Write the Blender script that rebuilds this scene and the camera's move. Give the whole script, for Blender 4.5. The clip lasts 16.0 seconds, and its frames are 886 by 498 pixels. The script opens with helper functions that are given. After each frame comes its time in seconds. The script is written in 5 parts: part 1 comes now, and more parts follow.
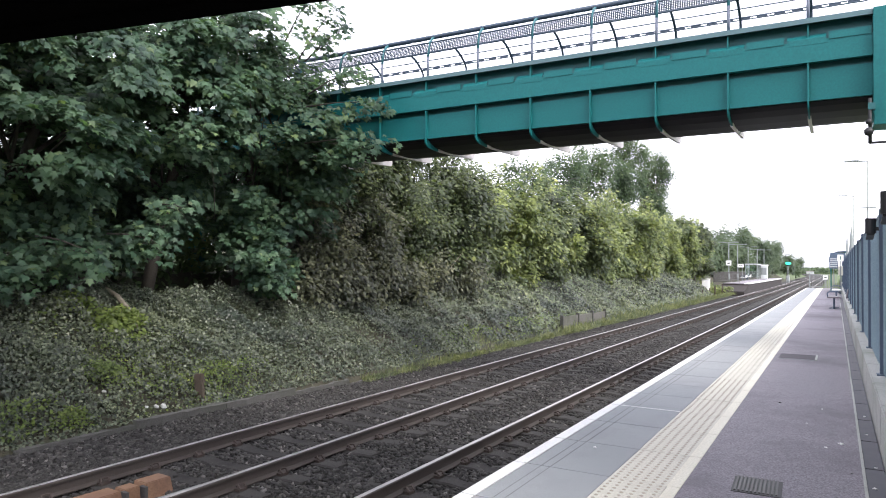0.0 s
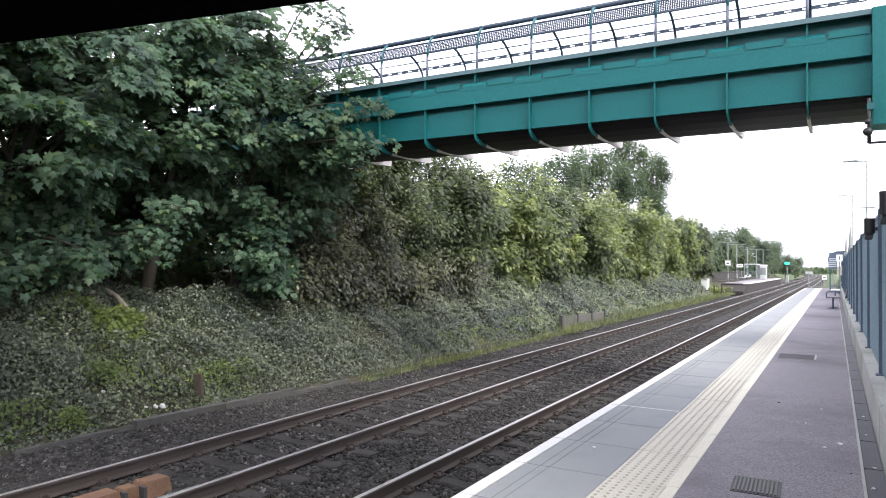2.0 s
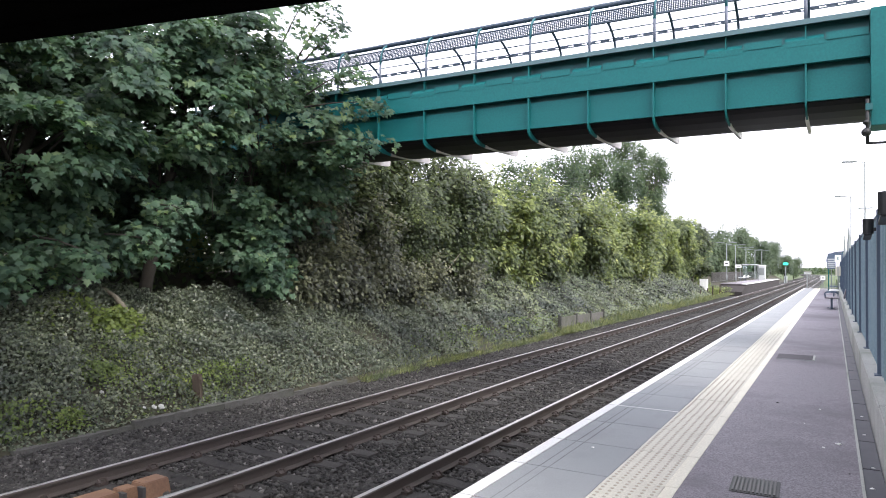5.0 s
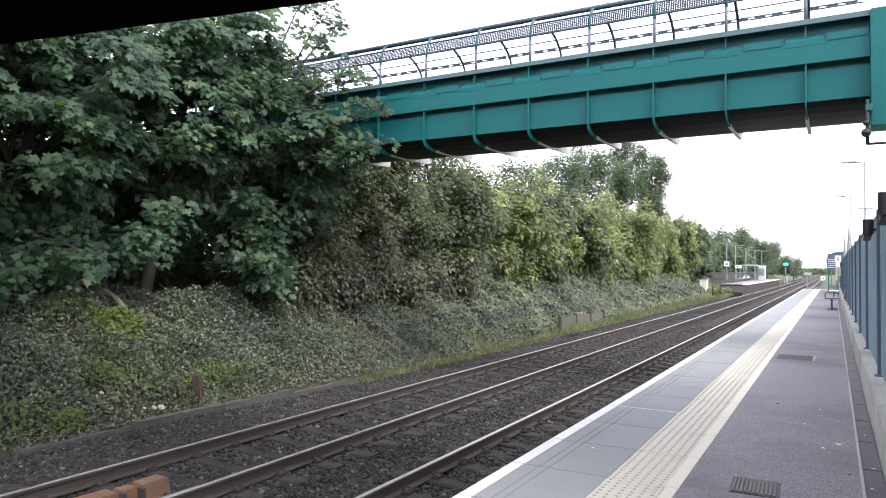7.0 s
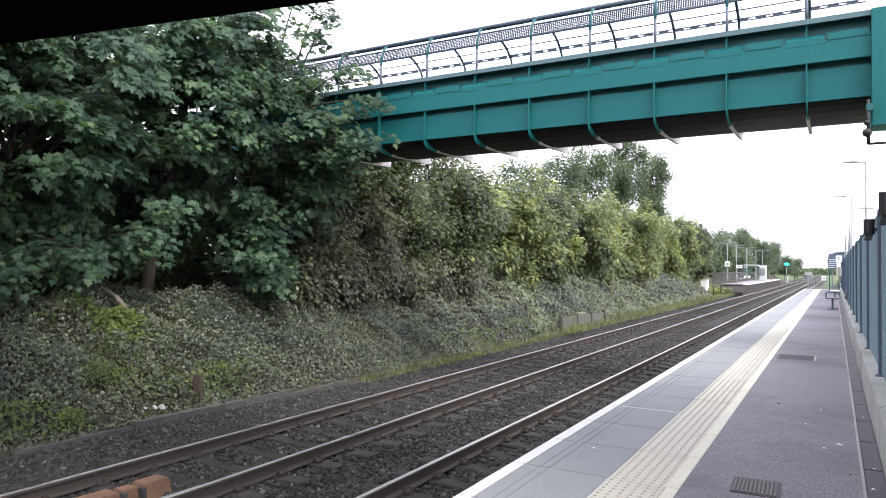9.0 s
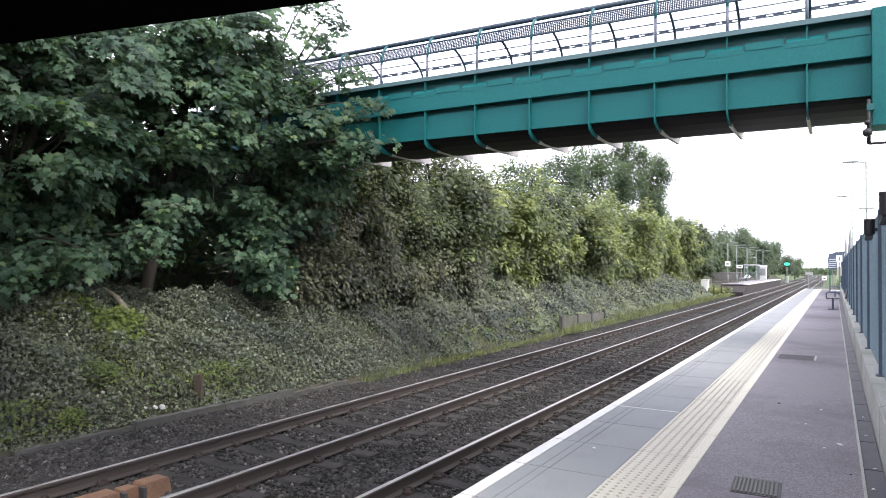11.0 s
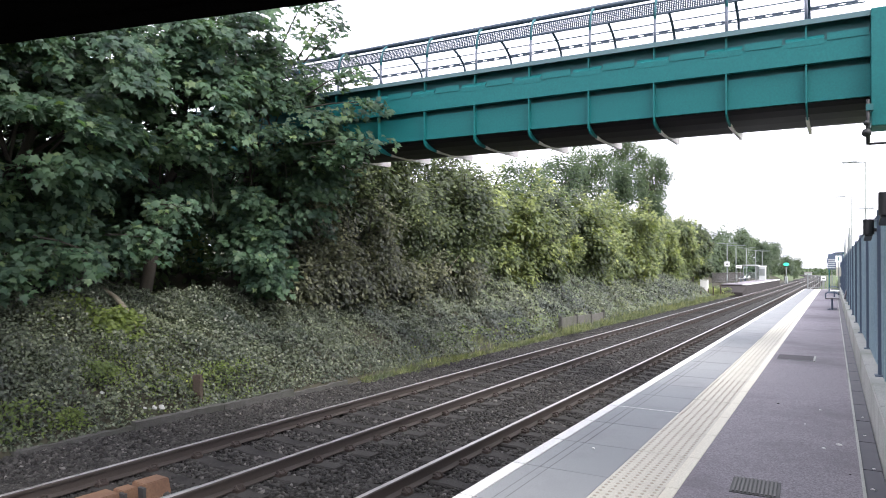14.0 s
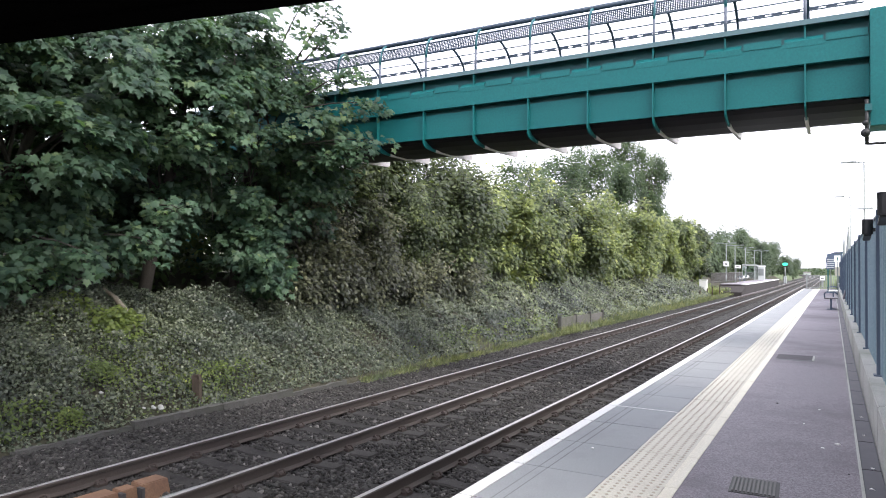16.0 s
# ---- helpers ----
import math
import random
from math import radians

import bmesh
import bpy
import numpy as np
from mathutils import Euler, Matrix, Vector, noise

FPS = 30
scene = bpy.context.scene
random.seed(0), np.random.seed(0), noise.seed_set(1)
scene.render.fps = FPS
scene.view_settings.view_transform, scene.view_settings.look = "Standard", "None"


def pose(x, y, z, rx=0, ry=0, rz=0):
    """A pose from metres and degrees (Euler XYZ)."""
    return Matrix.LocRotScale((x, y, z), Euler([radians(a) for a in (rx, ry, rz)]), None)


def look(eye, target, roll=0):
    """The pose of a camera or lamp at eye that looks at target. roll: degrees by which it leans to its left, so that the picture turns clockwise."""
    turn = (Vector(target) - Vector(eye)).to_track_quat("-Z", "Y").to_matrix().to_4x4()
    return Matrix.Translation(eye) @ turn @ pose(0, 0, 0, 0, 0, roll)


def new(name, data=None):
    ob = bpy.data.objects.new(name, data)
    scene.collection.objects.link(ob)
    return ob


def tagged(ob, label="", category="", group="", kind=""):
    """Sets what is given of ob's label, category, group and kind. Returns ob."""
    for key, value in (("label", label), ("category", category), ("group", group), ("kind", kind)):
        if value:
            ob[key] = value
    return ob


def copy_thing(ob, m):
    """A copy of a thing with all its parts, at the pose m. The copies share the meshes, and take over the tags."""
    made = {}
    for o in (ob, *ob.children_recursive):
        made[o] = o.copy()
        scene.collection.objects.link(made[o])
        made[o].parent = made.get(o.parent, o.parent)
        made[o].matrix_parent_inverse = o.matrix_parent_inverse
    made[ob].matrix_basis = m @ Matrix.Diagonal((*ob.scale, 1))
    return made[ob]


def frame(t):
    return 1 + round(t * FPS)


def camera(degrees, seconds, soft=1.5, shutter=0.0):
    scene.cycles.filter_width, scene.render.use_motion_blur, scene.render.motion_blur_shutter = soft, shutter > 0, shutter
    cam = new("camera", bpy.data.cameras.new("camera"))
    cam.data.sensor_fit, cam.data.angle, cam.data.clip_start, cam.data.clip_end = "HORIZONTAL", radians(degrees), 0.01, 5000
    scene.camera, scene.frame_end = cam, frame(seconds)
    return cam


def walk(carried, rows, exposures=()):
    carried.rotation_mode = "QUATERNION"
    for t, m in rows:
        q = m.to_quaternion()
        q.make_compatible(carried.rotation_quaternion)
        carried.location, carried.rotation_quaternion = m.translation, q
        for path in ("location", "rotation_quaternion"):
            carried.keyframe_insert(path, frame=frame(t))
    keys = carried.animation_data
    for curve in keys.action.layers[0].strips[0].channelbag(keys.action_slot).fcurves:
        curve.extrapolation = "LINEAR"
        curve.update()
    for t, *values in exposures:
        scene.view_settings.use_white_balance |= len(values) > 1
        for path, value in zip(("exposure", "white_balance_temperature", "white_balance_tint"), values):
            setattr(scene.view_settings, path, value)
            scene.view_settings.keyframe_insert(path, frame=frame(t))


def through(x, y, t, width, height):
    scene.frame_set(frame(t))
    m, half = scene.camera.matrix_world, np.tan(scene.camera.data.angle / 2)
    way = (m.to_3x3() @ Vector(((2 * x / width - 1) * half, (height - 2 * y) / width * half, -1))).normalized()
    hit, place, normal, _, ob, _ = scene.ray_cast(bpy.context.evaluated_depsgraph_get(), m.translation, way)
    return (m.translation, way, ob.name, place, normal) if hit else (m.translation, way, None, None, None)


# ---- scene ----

# Camera: stands on the platform under the canopy; z = 0 is the rail top, y runs along the line.
EYE = (0.0, 0.0, 2.415)
cam = camera(66.14, 16.0, soft=1.0)


def aim(dx, dy):
    """Pose of the camera, turned by a few thousandths: dx to the side, dy up."""
    yaw, pitch = radians(30.0) + dx / 1204, radians(1.46) + dy / 1204
    d = Vector((-math.sin(yaw) * math.cos(pitch), math.cos(yaw) * math.cos(pitch), math.sin(pitch)))
    return look(EYE, Vector(EYE) + d * 10, 0.6)


walk(cam, [(t, aim(dx, dy)) for t, dx, dy in (
    (0.0, 0, 0), (1.0, 0, 0), (1.5, -0.5, 0), (2.0, -1.3, 0), (2.5, -2.2, 0), (3.5, -3.0, 0.1), (4.2, -3.0, 0.3),
    (6.3, -3.7, 1.4), (7.0, -3.2, 1.6), (8.0, -2.8, 1.5), (9.0, -2.0, 1.5), (11.5, -1.5, 1.2), (12.5, -2.1, 1.0),
    (13.0, -2.1, 1.6), (14.5, -2.8, 1.8), (15.0, -3.0, 2.7), (15.5, -3.5, 2.6), (16.0, -4.0, 1.5))],
     exposures=[(0.0, 1.22), (16.0, 1.22)])

# ---- light: bright overcast sky, weak veiled sun from behind and to the right ----
SUN_EL, SUN_AZ = radians(48), radians(112)
world = bpy.data.worlds.new("sky")
scene.world = world
world.use_nodes = True
wn, wl = world.node_tree.nodes, world.node_tree.links
wn.clear()
sky = wn.new("ShaderNodeTexSky")
sky.sky_type, sky.sun_disc = "NISHITA", False
sky.sun_elevation, sky.sun_rotation, sky.dust_density, sky.air_density = SUN_EL, SUN_AZ, 4.0, 1.5
veil = wn.new("ShaderNodeHueSaturation")
veil.inputs["Saturation"].default_value = 0.12
cloud = wn.new("ShaderNodeMix")
cloud.data_type = "RGBA"
cloud.inputs[0].default_value = 0.6
cloud.inputs[7].default_value = (10.0, 9.9, 11.4, 1)
bg = wn.new("ShaderNodeBackground")
bg.inputs["Strength"].default_value = 0.15
wo = wn.new("ShaderNodeOutputWorld")
wl.new(sky.outputs[0], veil.inputs["Color"])
wl.new(veil.outputs[0], cloud.inputs[6])
wl.new(cloud.outputs[2], bg.inputs["Color"])
wl.new(bg.outputs[0], wo.inputs["Surface"])
sun = new("sun", bpy.data.lights.new("sun", "SUN"))
sun.data.energy, sun.data.angle, sun.data.color = 1.2, radians(28), (1.0, 0.95, 0.86)
sun.matrix_world = look((8, -14, 20), (8 - math.sin(SUN_AZ) * math.cos(SUN_EL), -14 - math.cos(SUN_AZ) * math.cos(SUN_EL), 20 - math.sin(SUN_EL)))


# ---- materials ----
class Mat:
    """Small node builder."""

    def __init__(self, name, rough=0.7, metal=0.0, spec=0.5):
        self.m = bpy.data.materials.new(name)
        self.m.use_nodes = True
        self.n, self.l = self.m.node_tree.nodes, self.m.node_tree.links
        self.b = self.n["Principled BSDF"]
        self.out = self.n["Material Output"]
        self.set("Roughness", rough)
        self.set("Metallic", metal)
        self.set("Specular IOR Level", spec)
        self.co = self.n.new("ShaderNodeTexCoord").outputs["Object"]

    def set(self, name, v):
        self.b.inputs[name].default_value = v

    def noise(self, scale, detail=4, rough=0.6, stretch=None):
        t = self.n.new("ShaderNodeTexNoise")
        t.inputs["Scale"].default_value, t.inputs["Detail"].default_value, t.inputs["Roughness"].default_value = scale, detail, rough
        src = self.co
        if stretch:
            mp = self.n.new("ShaderNodeMapping")
            mp.inputs["Scale"].default_value = stretch
            self.l.new(src, mp.inputs[0])
            src = mp.outputs[0]
        self.l.new(src, t.inputs["Vector"])
        return t.outputs["Fac"]

    def voronoi(self, scale, feature="F1"):
        t = self.n.new("ShaderNodeTexVoronoi")
        t.feature = feature
        t.inputs["Scale"].default_value = scale
        self.l.new(self.co, t.inputs["Vector"])
        return t

    def ramp(self, fac, *stops):
        r = self.n.new("ShaderNodeValToRGB")
        e = r.color_ramp.elements
        while len(e) < len(stops):
            e.new(0.5)
        for el, (p, c) in zip(e, stops):
            el.position, el.color = p, (*c, 1)
        self.l.new(fac, r.inputs[0])
        return r.outputs[0]

    def mix(self, fac, a, b, mode="MIX"):
        x = self.n.new("ShaderNodeMix")
        x.data_type, x.blend_type = "RGBA", mode
        for sock, v in ((x.inputs[0], fac), (x.inputs[6], a), (x.inputs[7], b)):
            if isinstance(v, (int, float)):
                sock.default_value = v
            elif isinstance(v, tuple):
                sock.default_value = (*v, 1)
            else:
                self.l.new(v, sock)
        return x.outputs[2]

    def color(self, c):
        if isinstance(c, tuple):
            self.b.inputs["Base Color"].default_value = (*c, 1)
        else:
            self.l.new(c, self.b.inputs["Base Color"])
        return self

    def rough(self, fac, lo, hi):
        r = self.n.new("ShaderNodeMapRange")
        r.inputs[3].default_value, r.inputs[4].default_value = lo, hi
        self.l.new(fac, r.inputs[0])
        self.l.new(r.outputs[0], self.b.inputs["Roughness"])
        return self

    def bump(self, fac, strength=0.4, dist=0.01):
        b = self.n.new("ShaderNodeBump")
        b.inputs["Strength"].default_value, b.inputs["Distance"].default_value = strength, dist
        self.l.new(fac, b.inputs["Height"])
        self.l.new(b.outputs[0], self.b.inputs["Normal"])
        return self

    def island(self):
        return self.n.new("ShaderNodeNewGeometry").outputs["Random Per Island"]

    def objrand(self):
        return self.n.new("ShaderNodeObjectInfo").outputs["Random"]


def mat_mottled(name, a, b, scale, fine, rough=0.8, bump=0.3, dist=0.004, metal=0.0, spec=0.4, stain=None, grain=0.35):
    k = Mat(name, rough, metal, spec)
    big, small = k.noise(scale, 5), k.noise(fine, 3, 0.7)
    c = k.mix(big, a, b)
    c = k.mix(grain, c, k.ramp(small, (0.3, tuple(v * 0.55 for v in a)), (0.7, tuple(min(1, v * 1.35) for v in b))))
    if stain:
        c = k.mix(k.ramp(k.noise(scale * 0.35, 6, 0.7), (0.48, (0, 0, 0)), (0.66, (1, 1, 1))), c, stain)
    k.color(c).rough(big, max(0.05, rough - 0.12), min(1, rough + 0.1)).bump(small, bump, dist)
    return k.m


def mat_leaf(name, dark, light, tip, gloss=0.45, through=0.35, rough_patch=0.35, lo=0.62, hi=1.3, mid=0.6, spec=0.35):
    """Leaf: colour differs leaf by leaf and in patches; light passes through it."""
    k = Mat(name, gloss, 0, spec)
    rnd = k.island()
    c = k.ramp(rnd, (0.0, dark), (mid, light), (0.93, light), (1.0, tip))
    patch = k.ramp(k.noise(rough_patch, 3), (0.35, (lo, lo * 1.1, lo * 1.15)), (0.68, (hi, hi * 0.97, hi * 0.78)))
    c = k.mix(1.0, c, patch, "MULTIPLY")
    k.color(c)
    tr = k.n.new("ShaderNodeBsdfTranslucent")
    k.l.new(k.mix(1.0, c, (1.25, 1.35, 0.6), "MULTIPLY"), tr.inputs["Color"])
    mx = k.n.new("ShaderNodeMixShader")
    mx.inputs[0].default_value = through
    k.l.new(k.b.outputs[0], mx.inputs[1])
    k.l.new(tr.outputs[0], mx.inputs[2])
    k.l.new(mx.outputs[0], k.out.inputs["Surface"])
    return k.m


def mat_plain(name, c, rough=0.5, metal=0.0, wear=0.12, scale=6.0):
    k = Mat(name, rough, metal)
    n = k.noise(scale, 5, 0.65)
    k.color(k.mix(n, tuple(v * (1 - wear) for v in c), tuple(min(1, v * (1 + wear)) for v in c)))
    k.rough(n, max(0.03, rough - 0.1), min(1, rough + 0.12)).bump(k.noise(scale * 20, 2), 0.08, 0.002)
    return k.m


M = {}
M["asphalt"] = mat_mottled("asphalt", (0.205, 0.19, 0.212), (0.275, 0.255, 0.283), 0.55, 75, 0.92, 0.5, 0.006, spec=0.25, stain=(0.145, 0.132, 0.15), grain=0.9)
k = Mat("coping_concrete", 0.9, 0, 0.2)
c = k.mix(k.noise(1.3, 5), (0.238, 0.25, 0.258), (0.298, 0.31, 0.317))
c = k.mix(1.0, c, k.ramp(k.objrand(), (0.0, (0.91, 0.93, 0.94)), (0.6, (1.0, 1.0, 1.0)), (1.0, (1.03, 1.02, 1.02))), "MULTIPLY")
c = k.mix(0.3, c, k.ramp(k.noise(95, 3, 0.7), (0.3, (0.14, 0.145, 0.155)), (0.7, (0.44, 0.455, 0.48))))
c = k.mix(k.ramp(k.noise(0.9, 6, 0.75), (0.52, (0, 0, 0)), (0.7, (0.6, 0.6, 0.6))), c, (0.21, 0.215, 0.23))
k.color(c).bump(k.noise(90, 3), 0.3, 0.003)
M["coping"] = k.m
M["tactile"] = mat_mottled("tactile_cream", (0.50, 0.48, 0.41), (0.61, 0.59, 0.52), 2.0, 60, 0.88, 0.2, 0.002, stain=(0.42, 0.395, 0.335))
M["white_line"] = mat_mottled("white_line_paint", (0.62, 0.62, 0.62), (0.76, 0.76, 0.75), 3.0, 60, 0.6, 0.2, 0.001)
M["plinth_dirt"] = mat_mottled("joint_dirt", (0.10, 0.10, 0.11), (0.15, 0.15, 0.16), 2.0, 60, 0.95, 0.3, 0.002)
M["cream_line"] = mat_mottled("cream_line_paint", (0.60, 0.57, 0.46), (0.70, 0.67, 0.57), 2.5, 60, 0.6, 0.2, 0.001, stain=(0.6, 0.57, 0.48))
M["concrete"] = mat_mottled("old_concrete", (0.05, 0.049, 0.046), (0.095, 0.092, 0.087), 1.5, 50, 0.95, 0.7, 0.01, stain=(0.06, 0.065, 0.05))
M["plinth"] = mat_mottled("plinth_concrete", (0.34, 0.35, 0.33), (0.46, 0.46, 0.44), 1.2, 70, 0.9, 0.4, 0.004, stain=(0.24, 0.26, 0.22))
M["brick_dark"] = mat_mottled("platform_face_brick", (0.022, 0.019, 0.019), (0.045, 0.038, 0.037), 2.0, 40, 0.95, 0.5, 0.01)
M["sleeper"] = mat_mottled("sleeper_concrete_brown", (0.030, 0.028, 0.027), (0.056, 0.053, 0.05), 3, 70, 0.95, 0.6, 0.006, spec=0.2, stain=(0.022, 0.021, 0.021))
M["rail_rust"] = mat_mottled("rail_rust", (0.046, 0.037, 0.034), (0.075, 0.062, 0.056), 5, 90, 0.75, 0.25, 0.002, metal=0.2)
M["rail_top"] = mat_plain("rail_worn_top", (0.50, 0.48, 0.48), 0.4, 0.9, 0.15, 3)
M["clip"] = mat_plain("rail_clip_steel", (0.06, 0.045, 0.04), 0.7, 0.4)
M["teal"] = mat_mottled("teal_paint", (0.006, 0.111, 0.116), (0.008, 0.127, 0.131), 0.5, 25, 0.55, 0.05, 0.002, spec=0.25, stain=(0.007, 0.111, 0.118))
M["teal_dark"] = mat_plain("dark_green_paint", (0.012, 0.105, 0.115), 0.5)
# near-black base colour carries the shade under the footbridge deck
M["bridge_under"] = mat_mottled("soffit_shade", (0.008, 0.007, 0.009), (0.013, 0.011, 0.013), 1.0, 30, 0.6, 0.1, 0.002, spec=0.25)
# pale colour stands in for light on the far ends of the brackets
M["bracket_lit"] = mat_plain("bracket_lit_pale", (0.72, 0.66, 0.64), 0.6)
M["post_teal"] = mat_plain("parapet_post_teal", (0.012, 0.095, 0.115), 0.55)
M["rail_blue"] = mat_plain("parapet_blue_grey", (0.03, 0.05, 0.08), 0.6, 0.0)
M["fence_blue"] = mat_mottled("fence_blue_grey_steel", (0.19, 0.275, 0.325), (0.23, 0.315, 0.365), 0.8, 40, 0.5, 0.05, 0.002)
M["fence_post"] = mat_plain("fence_post_navy", (0.07, 0.10, 0.15), 0.5)
M["black"] = mat_plain("black_plastic", (0.012, 0.012, 0.014), 0.5)
# no specular and almost no colour: the overbridge's own shade is painted in
M["canopy"] = mat_mottled("soffit_shade_black", (0.004, 0.004, 0.004), (0.007, 0.0065, 0.007), 2.0, 30, 1.0, 0.2, 0.004, spec=0.0)
M["galv"] = mat_plain("galvanised_steel", (0.23, 0.25, 0.25), 0.6, 0.2)
M["white"] = mat_plain("white_paint", (0.78, 0.78, 0.76), 0.5)
M["grey_box"] = mat_plain("pale_grey_paint", (0.5, 0.52, 0.52), 0.5)
M["rail_dark"] = mat_plain("dark_brown_railing", (0.10, 0.095, 0.09), 0.6)
M["drain"] = mat_plain("cast_iron", (0.07, 0.07, 0.072), 0.6, 0.5)
M["channel"] = mat_plain("drain_channel_dark", (0.06, 0.06, 0.075), 0.6)
M["rust_orange"] = mat_mottled("rusty_orange_cover", (0.13, 0.07, 0.042), (0.21, 0.122, 0.075), 4, 50, 0.75, 0.3, 0.003, stain=(0.12, 0.065, 0.045))
M["soil"] = mat_mottled("bank_soil", (0.03, 0.028, 0.02), (0.06, 0.055, 0.035), 1.0, 20, 1.0, 0.8, 0.03, stain=(0.035, 0.05, 0.02))
M["field"] = mat_mottled("field_grass", (0.06, 0.09, 0.03), (0.09, 0.12, 0.045), 0.03, 2, 1.0, 0.3, 0.05)
M["bark"] = mat_mottled("bark", (0.035, 0.03, 0.024), (0.07, 0.06, 0.05), 3, 40, 0.95, 0.7, 0.01)
M["bark_pale"] = mat_mottled("pale_bark", (0.16, 0.14, 0.11), (0.24, 0.21, 0.17), 3, 40, 0.95, 0.5, 0.006)
M["wall_grey"] = mat_mottled("wall_concrete_grey", (0.10, 0.095, 0.088), (0.17, 0.16, 0.15), 1.5, 40, 0.95, 0.5, 0.006, stain=(0.10, 0.10, 0.08))
k = Mat("shelter_glass", 0.06)
k.color((0.88, 0.96, 0.94))
k.set("Transmission Weight", 1.0)
k.set("IOR", 1.1)
M["glass"] = k.m
M["lip_grey"] = mat_plain("flange_edge_grey_teal", (0.07, 0.135, 0.15), 0.55)
M["post_grey"] = mat_plain("parapet_post_grey", (0.085, 0.10, 0.14), 0.5)
M["blister"] = mat_mottled("dark_blister", (0.36, 0.325, 0.265), (0.46, 0.42, 0.35), 3.0, 60, 0.85, 0.2, 0.002)


def mat_ballast(name):
    k = Mat(name, 0.9, 0, 0.3)
    v = k.voronoi(24)
    c = k.ramp(v.outputs["Color"], (0.1, (0.014, 0.0135, 0.013)), (0.5, (0.03, 0.029, 0.028)), (0.9, (0.06, 0.058, 0.056)))
    c = k.mix(k.noise(0.6, 4), k.mix(1.0, c, (0.75, 0.72, 0.7), "MULTIPLY"), c)
    k.color(c).bump(v.outputs["Distance"], 1.0, 0.03)
    return k.m


def mat_stone(name):
    k = Mat(name, 0.85, 0, 0.35)
    c = k.ramp(k.island(), (0.0, (0.016, 0.0155, 0.0155)), (0.55, (0.039, 0.038, 0.037)), (0.95, (0.072, 0.07, 0.068)), (1.0, (0.17, 0.166, 0.162)))
    c = k.mix(1.0, c, k.ramp(k.noise(0.7, 3), (0.3, (0.72, 0.7, 0.68)), (0.7, (1.15, 1.1, 1.08))), "MULTIPLY")
    k.color(c).bump(k.noise(60, 3), 0.3, 0.004)
    return k.m


M["ballast"], M["stone"] = mat_ballast("ballast_bed"), mat_stone("ballast_stone")
M["sycamore"] = mat_leaf("sycamore_leaf", (0.029, 0.061, 0.046), (0.072, 0.120, 0.089), (0.13, 0.18, 0.095), 0.42, 0.45, 1.1, 0.55, 1.7, spec=0.22)
# near-black leaves stand in for shaded gaps, the palest for highlights
M["ivy"] = mat_leaf("ivy_leaf", (0.008, 0.014, 0.009), (0.10, 0.118, 0.088), (0.20, 0.215, 0.17), 0.3, 0.06, 0.45, 0.5, 1.45, mid=0.8)
M["bramble"] = mat_leaf("shrub_leaf_dull", (0.024, 0.037, 0.021), (0.09, 0.114, 0.056), (0.20, 0.23, 0.09), 0.42, 0.35, 0.8, 0.55, 1.5, mid=0.7)
M["hazel"] = mat_leaf("yellow_green_leaf", (0.065, 0.088, 0.052), (0.235, 0.27, 0.13), (0.37, 0.395, 0.18), 0.42, 0.45, 0.55, 0.6, 1.5, mid=0.7)
M["dry_ivy"] = mat_leaf("brownish_ivy_leaf", (0.024, 0.028, 0.020), (0.118, 0.125, 0.086), (0.23, 0.235, 0.165), 0.4, 0.3, 0.7, 0.5, 1.5, mid=0.75)
# paler leaf colour for the layer that brightens the far ivy
M["creeper"] = mat_leaf("added_pale_leaf", (0.08, 0.10, 0.065), (0.16, 0.185, 0.12), (0.24, 0.26, 0.17), 0.45, 0.2, 0.5, 0.7, 1.25)
M["birch"] = mat_leaf("dark_tree_leaf", (0.045, 0.075, 0.05), (0.09, 0.13, 0.08), (0.125, 0.165, 0.09), 0.45, 0.45)
# lightened leaf colour takes the place of haze over the distance
M["far_leaf"] = mat_leaf("far_tree_leaf", (0.06, 0.085, 0.06), (0.095, 0.13, 0.085), (0.12, 0.155, 0.095), 0.6, 0.3, 0.08)
M["weed"] = mat_leaf("weed_leaf", (0.06, 0.085, 0.03), (0.125, 0.165, 0.05), (0.21, 0.24, 0.08), 0.5, 0.35, 0.9)
M["grass"] = mat_leaf("grass_blade", (0.085, 0.105, 0.058), (0.185, 0.205, 0.115), (0.33, 0.33, 0.21), 0.5, 0.3, 0.9)


# ---- mesh helpers ----
def np_mesh(name, V, F, smooth=False):
    """Mesh from arrays: V (n, 3), F (m, k)."""
    V, F = np.asarray(V, np.float32), np.asarray(F, np.int32)
    me = bpy.data.meshes.new(name)
    me.vertices.add(len(V))
    me.vertices.foreach_set("co", V.ravel())
    k = F.shape[1]
    me.loops.add(F.size)
    me.loops.foreach_set("vertex_index", F.ravel())
    me.polygons.add(len(F))
    me.polygons.foreach_set("loop_start", np.arange(0, F.size, k, dtype=np.int32))
    me.polygons.foreach_set("loop_total", np.full(len(F), k, np.int32))
    if smooth:
        me.polygons.foreach_set("use_smooth", np.ones(len(F), bool))
    me.update(calc_edges=True)
    return me


def place(name, me, mat, parent=None, m=None, label=""):
    if mat and not me.materials:
        me.materials.append(mat)
    ob = new(name, me)
    if parent is not None:
        ob.parent = parent
    if m is not None:
        ob.matrix_basis = m
    if label:
        ob["label"] = label
    return ob


